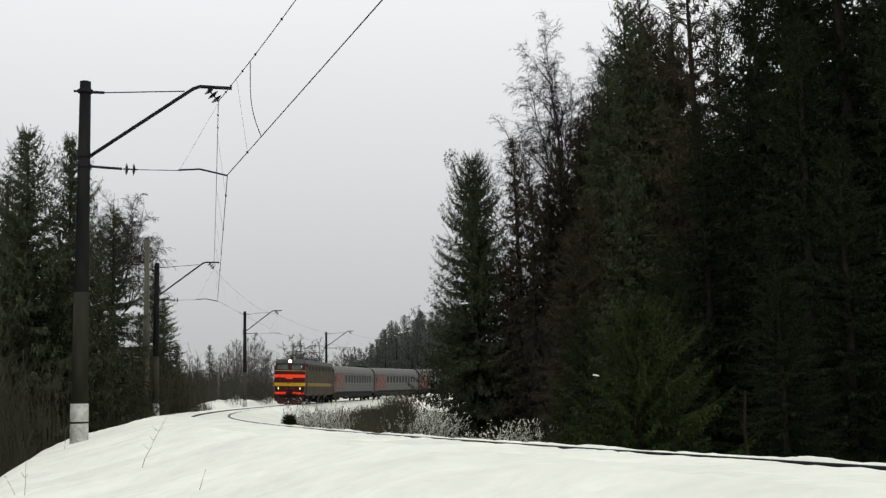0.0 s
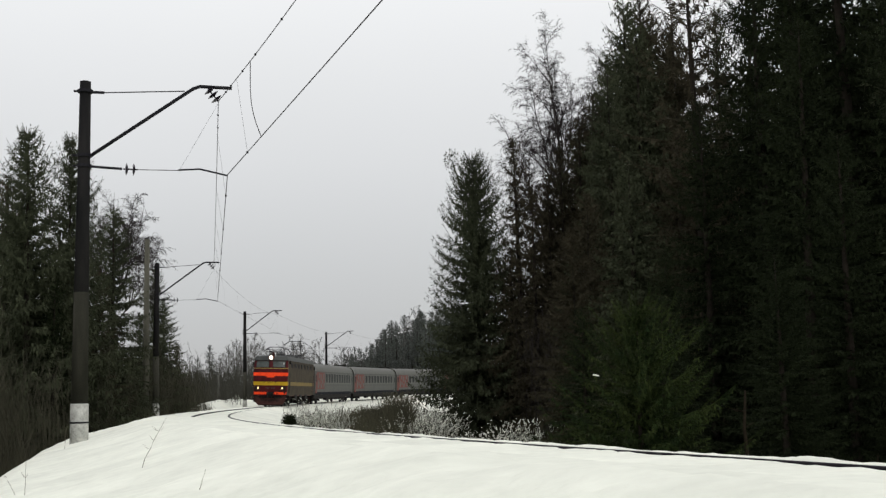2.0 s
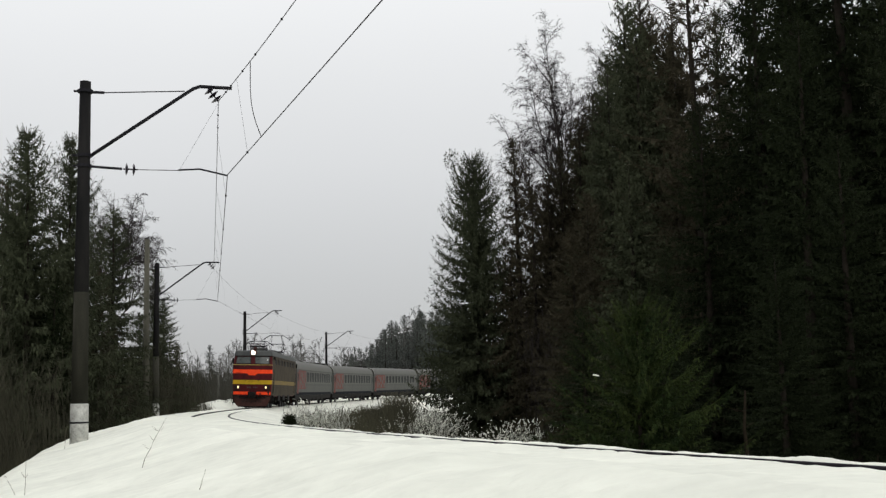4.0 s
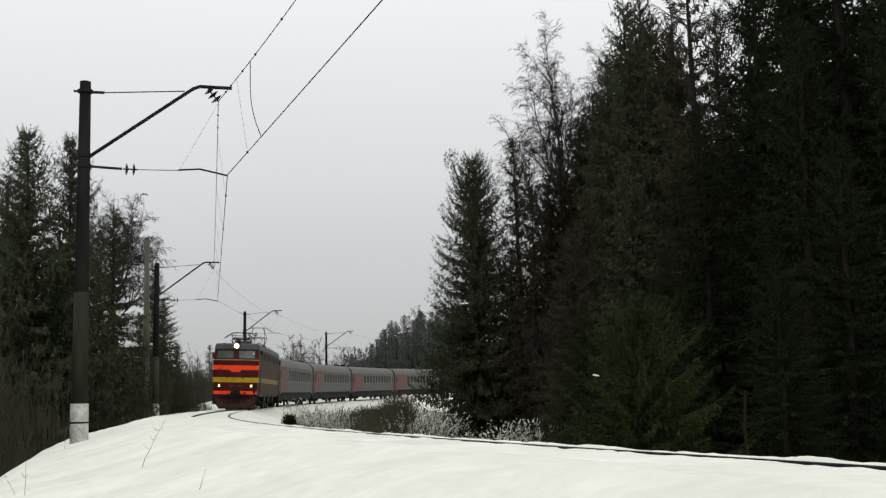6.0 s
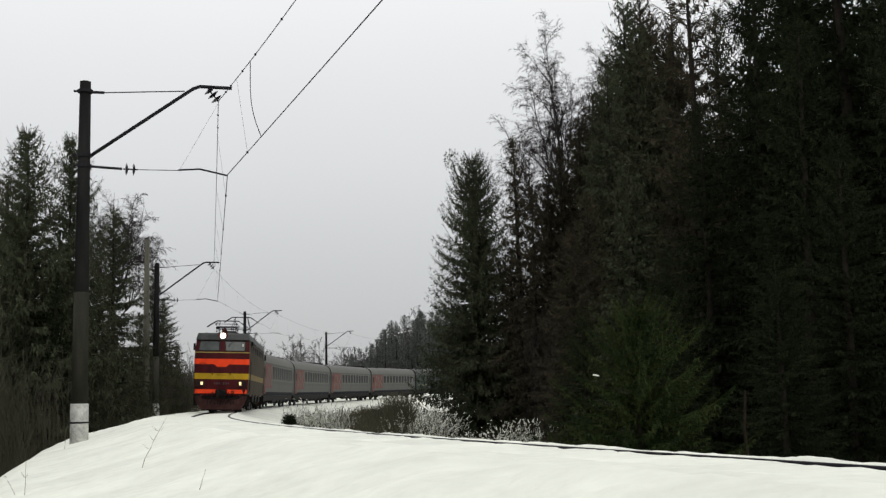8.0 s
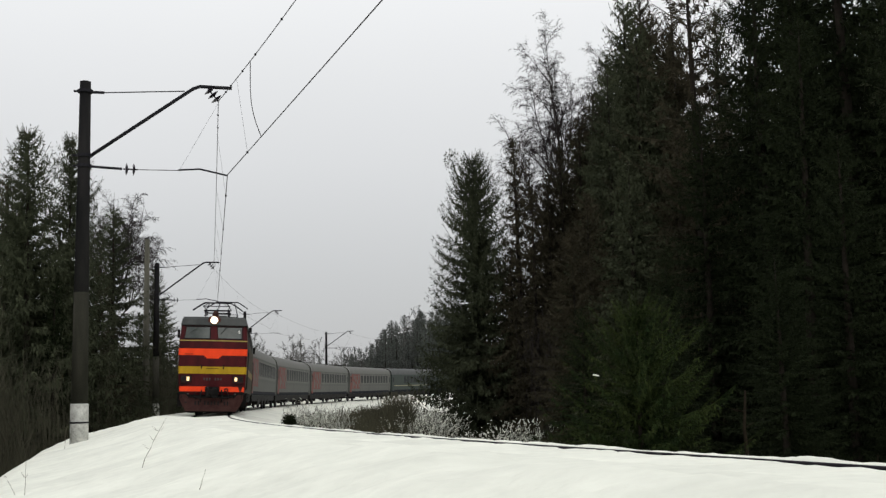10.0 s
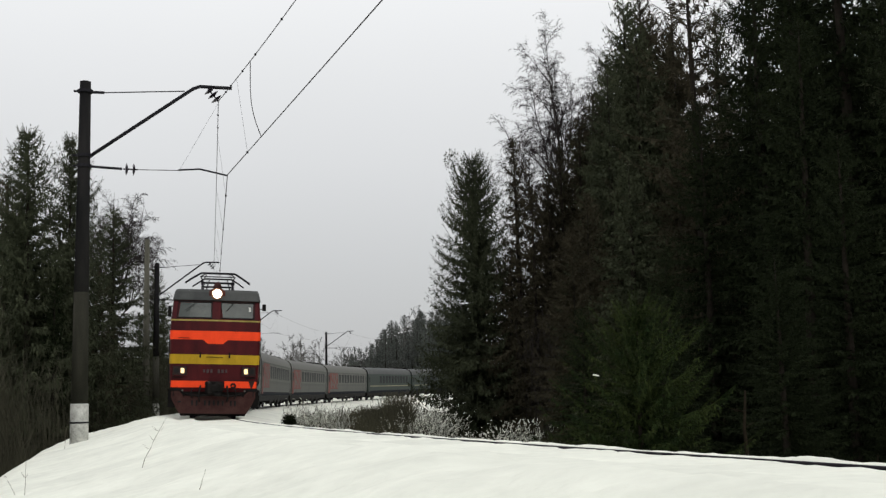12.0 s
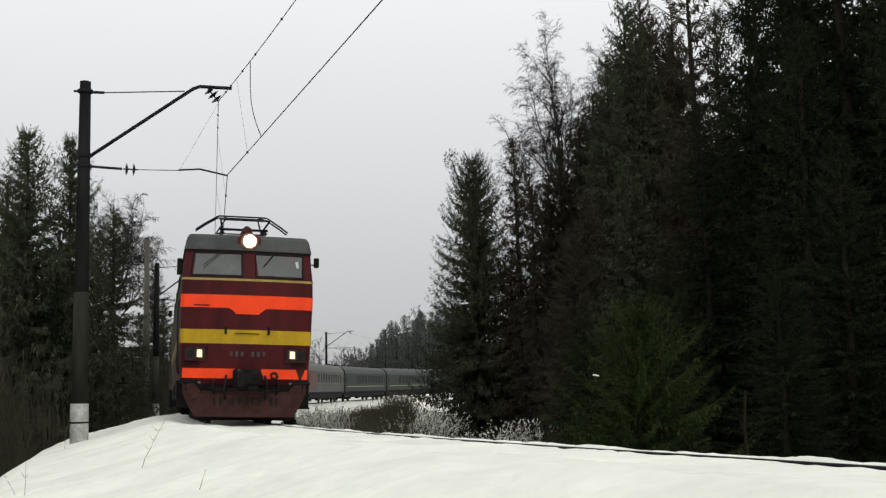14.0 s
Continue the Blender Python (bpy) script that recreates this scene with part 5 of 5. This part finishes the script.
# brush on the outside slope and inside the bend
BRUSH = "dense leafless brown brushwood on the snowy slope"
b1, b2 = thicket(41, 92, 2.4, 5.6, M_BRUSH, BRUSH), thicket(42, 92, 2.4, 6.4, M_BRUSH, BRUSH)
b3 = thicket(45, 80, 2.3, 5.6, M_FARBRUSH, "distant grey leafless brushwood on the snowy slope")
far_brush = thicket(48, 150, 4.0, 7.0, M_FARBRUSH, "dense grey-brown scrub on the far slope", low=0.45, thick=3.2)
tall_brush = thicket(47, 56, 1.2, 7.5, M_TWIG, "tall grey-brown leafless brushwood between the spruces", low=0.5)
low1 = thicket(43, 420, 1.6, 1.9, M_OLIVE, "low leafless brushwood in the snow inside the bend")
dome = thicket(46, 620, 0.62, 2.3, M_OLIVE, "dense dome of brown-green twigs in the snow", "bush", 0.55)


def snowy_shrub(seed):
    """Low dark twigs that carry clumps of fresh snow."""
    rng = random.Random(seed)
    shrub = base("shrub", Matrix(), "low leafless shrub loaded with clumps of snow", "shrub", "snowy shrubs")
    twigs, load = Pile(), Pile()
    for _ in range(84):
        p = Vector((rng.gauss(0, 0.6), rng.gauss(0, 0.6), -0.2))
        d = Vector((rng.gauss(0, 0.16), rng.gauss(0, 0.16), 1)).normalized()
        h = rng.uniform(0.6, 1.7)
        for k in range(5):
            q = p + d * (h / 5)
            twigs.stick(p, q, 0.010 - 0.0014 * k, 0.009 - 0.0014 * k)
            d = (d + Vector((rng.gauss(0, 0.2), rng.gauss(0, 0.2), 0.0))).normalized()
            for _ in range(2):
                e = (d + Vector((rng.gauss(0, 0.6), rng.gauss(0, 0.6), 0))).normalized()
                c = p.lerp(q, rng.random())
                l = rng.uniform(0.12, 0.3)
                twigs.stick(c, c + e * l, 0.006, 0.003, True)
                lift = Vector((0, 0, 0.008))
                if rng.random() < 0.8:
                    f = rng.uniform(0.0, 0.6)
                    load.stick(c + e * (l * f) + lift, c + e * (l * rng.uniform(f, 1.0)) + lift, rng.uniform(0.010, 0.020), 0.007)
                if rng.random() < 0.3:
                    c, n, r = c + e * (l * rng.random()), len(load.v), rng.uniform(0.010, 0.024)
                    for x, y, z in ((1.5, 0, 0), (0.3, 1.2, 0), (-1.3, 0.2, 0), (-0.2, -1.3, 0), (0, 0, 0.9), (0, 0, -0.5)):
                        load.v.append((c.x + r * x * rng.uniform(0.6, 1.3), c.y + r * y * rng.uniform(0.6, 1.3), c.z + r * z * rng.uniform(0.6, 1.5)))
                    load.f += [(n + i, n + (i + 1) % 4, n + 4) for i in range(4)] + [(n + (i + 1) % 4, n + i, n + 5) for i in range(4)]
            if rng.random() < 0.35:
                load.stick(p + lift, q + lift, 0.006, rng.uniform(0.006, 0.012))
            p = q
    tagged(mesh_part("twig_clump", twigs.v, twigs.f, M_BRUSH, shrub), kind="stuff")
    tagged(mesh_part("snow_load", load.v, load.f, M_SNOW, shrub, "white clumps of snow"), kind="stuff")
    return shrub


low2 = snowy_shrub(44)
first = {b1: True, b2: True, b3: True, low1: True, low2: True, dome: True, tall_brush: True, far_brush: True}


def strew(ob, x, y, size, turn):
    m = Matrix.Translation((x, y, stand(x, y))) @ Matrix.Rotation(turn, 4, "Z") @ Matrix.Diagonal((size, size, size, 1))
    if first.pop(ob, False):
        ob.matrix_basis = m
    else:
        copy_thing(ob, m @ Matrix.Diagonal((1 / ob.scale[0],) * 3 + (1,)))


for k in range(34):  # close brush below the first mast
    p = on_track(rng.uniform(13, 34), -rng.uniform(8.0, 13.0))
    strew(rng.choice((b1, b2)), p.x, p.y, rng.uniform(0.95, 1.2), rng.uniform(0, 6.28))
for k in range(125):
    s = 24 + 126 * rng.random() ** 1.15
    near = 8.6 - 2.6 * min(1.0, max(0.0, (s - 28) / 25))
    p = on_track(s, -near - rng.random() ** 1.5 * 7.0)
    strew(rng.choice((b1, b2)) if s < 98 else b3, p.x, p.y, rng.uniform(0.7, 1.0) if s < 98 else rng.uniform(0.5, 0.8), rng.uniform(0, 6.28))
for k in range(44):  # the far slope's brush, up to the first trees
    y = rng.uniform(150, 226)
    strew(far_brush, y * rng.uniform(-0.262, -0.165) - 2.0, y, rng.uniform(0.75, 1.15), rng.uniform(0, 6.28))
for k in range(16):
    s = rng.uniform(92, 165)
    p = on_track(s, -rng.uniform(5.6, 8.5))
    strew(low2, p.x, p.y, rng.uniform(0.3, 0.5), rng.uniform(0, 6.28))
for k in range(27):
    y = rng.uniform(54, 61)
    strew(low1, y * rng.uniform(-0.082, -0.036), y, rng.uniform(0.5, 0.85), rng.uniform(0, 6.28))
for k in range(6):
    y = rng.uniform(48.5, 51.5)
    strew(low2, y * rng.uniform(0.050, 0.074), y, rng.uniform(1.1, 1.4), rng.uniform(0, 6.28))
for x, y, size in ((4.3, 62.0, 1.0), (4.8, 57.0, 1.0), (5.2, 54.0, 0.9)):
    strew(tall_brush, x, y, size, x)
strew(dome, -2.25, 55.0, 1.08, 0.4)
strew(dome, -2.9, 55.6, 0.8, 2.0)
strew(dome, -3.7, 55.5, 0.7, 4.0)
for k in range(15):
    y = rng.uniform(54, 59)
    strew(low2, y * (rng.uniform(-0.034, -0.008) if k < 11 else rng.uniform(-0.118, -0.085)), y, rng.uniform(0.8, 1.15), rng.uniform(0, 6.28))
for k in range(13):
    y = rng.uniform(58, 84)
    strew(low2, y * (rng.uniform(-0.112, -0.08) if k < 5 else rng.uniform(-0.03, -0.01) if k < 11 else rng.uniform(0.045, 0.08)), y, rng.uniform(0.5, 0.95), rng.uniform(0, 6.28))


# ---- dry weeds on the bank, poles by the far wood ----
def weed(x, y, height, lean, seed, label="thin dry weed stalk sticking out of the snow"):
    rng = random.Random(seed)
    plant_ = base("weed", Matrix.Translation((x, y, stand(x, y))), label, "weed", "dry weeds")
    d = Vector((lean, 0.1, 1)).normalized()
    bm = bmesh.new()
    pts = [d * (height * k / 6) + Vector((rng.uniform(-0.012, 0.012) * height, 0, -0.08 if k == 0 else 0)) for k in range(7)]
    tube(bm, pts, [(0.0034 - 0.0004 * k) * (0.6 + height) for k in range(7)], 5)
    part("stalk", bm, M_DRY, plant_)
    for k in range(int(height * 11) if height > 0.2 else 0):
        i = rng.randint(2, 5)
        a = pts[i]
        e = Vector((rng.choice((-1, 1)) * rng.uniform(0.5, 1.0), rng.uniform(-0.4, 0.4), rng.uniform(0.3, 0.8))).normalized()
        l = height * rng.uniform(0.07, 0.15)
        bm = bmesh.new()
        tube(bm, [a, a + e * l * 0.6, a + e * l + Vector((0, 0, 0.02))], [0.0016, 0.0012, 0.0008], 4)
        part("sprig", bm, M_DRY, plant_)


weed(-3.11, 12.07, 0.60, 0.50, 61)
weed(-1.77, 8.49, 0.17, 0.28, 62)
weed(-4.35, 12.3, 0.36, -0.02, 63)
weed(-4.55, 12.6, 0.26, -0.6, 64)
weed(-7.9, 24.6, 0.5, 0.05, 65)


def bare_trunk(x, y, height, r):
    trunk = base("dead_tree", Matrix.Translation((x, y, stand(x, y))), "thin bare brown trunk at the wood's dark edge", "tree", "dead trunks")
    bm = bmesh.new()
    tube(bm, [(0, 0, -0.4), (0.03, 0, height * 0.4), (-0.02, 0, height * 0.7), (0.04, 0, height)], [r, r * 0.85, r * 0.7, r * 0.4], 8)
    part("stem", bm, M_DEADWOOD, trunk, "", True)
    for k in range(5):
        a, z = k * 2.4, height * (0.35 + 0.12 * k)
        bm = bmesh.new()
        tube(bm, [(0.02, 0, z), (0.02 + 0.35 * math.cos(a), 0.35 * math.sin(a), z + 0.08)], [r * 0.25, r * 0.1], 5)
        part("stub", bm, M_DEADWOOD, trunk)


bare_trunk(5.95, 23.8, 2.5, 0.050)
bare_trunk(7.45, 24.5, 1.5, 0.022)
bare_trunk(8.45, 23.6, 1.5, 0.025)


def far_pole(x, y, height, r):
    pole = base("wooden_pole", Matrix.Translation((x, y, stand(x, y))), "weathered pale wooden pole at the wood's edge", "pole", "wooden poles")
    bm = bmesh.new()
    tube(bm, [(0, 0, -0.5), (0.02, 0, height * 0.5), (0.05, 0, height)], [r, r * 0.9, r * 0.75], 9)
    part("shaft", bm, M_GREYWOOD, pole, "", True)
    bm = bmesh.new()
    tube(bm, [(0.05, 0, height), (0.05, 0, height + 0.1)], [r * 0.8, r * 0.3], 9)
    part("tip", bm, M_GREYWOOD, pole)


far_pole(-26.0, 135.0, 6.4, 0.15)
far_pole(-23.3, 156.0, 6.2, 0.15)


# ---- the train's run ----
def front_at(t):
    """Where the locomotive's front stands along the track."""
    u = 14.0 - t
    return 20.084 + 6.8989 * u - 0.02706 * u * u


def seat(s, half):
    """Pose of a vehicle whose middle is at s, carried by bogies half apart to each side, leaning into the bend."""
    a, b = on_track(s - half), on_track(s + half)
    fwd = (a - b).normalized()
    inside = Vector((math.cos(float(np.interp(s, ST, TH))), -math.sin(float(np.interp(s, ST, TH))), 0))
    up = (Vector((0, 0, 1)) * math.cos(CANT) + inside * math.sin(CANT)).normalized()
    right = fwd.cross(up).normalized()
    up = right.cross(fwd)
    m = Matrix((right, fwd, up)).transposed().to_4x4()
    m.translation = (a + b) / 2
    return m


def motions():
    times = [k * 0.5 for k in range(29)]
    walk(LOCO, [(t, seat(front_at(t) + 9.4, 9.0)) for t in times])
    for k, coach in enumerate(COACHES):
        walk(coach, [(t, seat(front_at(t) + 20.3 + HALF + 24.54 * k, 8.5)) for t in times])
    fine = [k * 0.1 for k in range(141)]
    start = front_at(0.0)
    for wheels in [LOCO_WHEELS] + COACH_WHEELS:
        for w, r in wheels:
            x, y, z = w.location
            walk(w, [(t, pose(x, y, z, -math.degrees((start - front_at(t)) / r))) for t in fine])


motions()
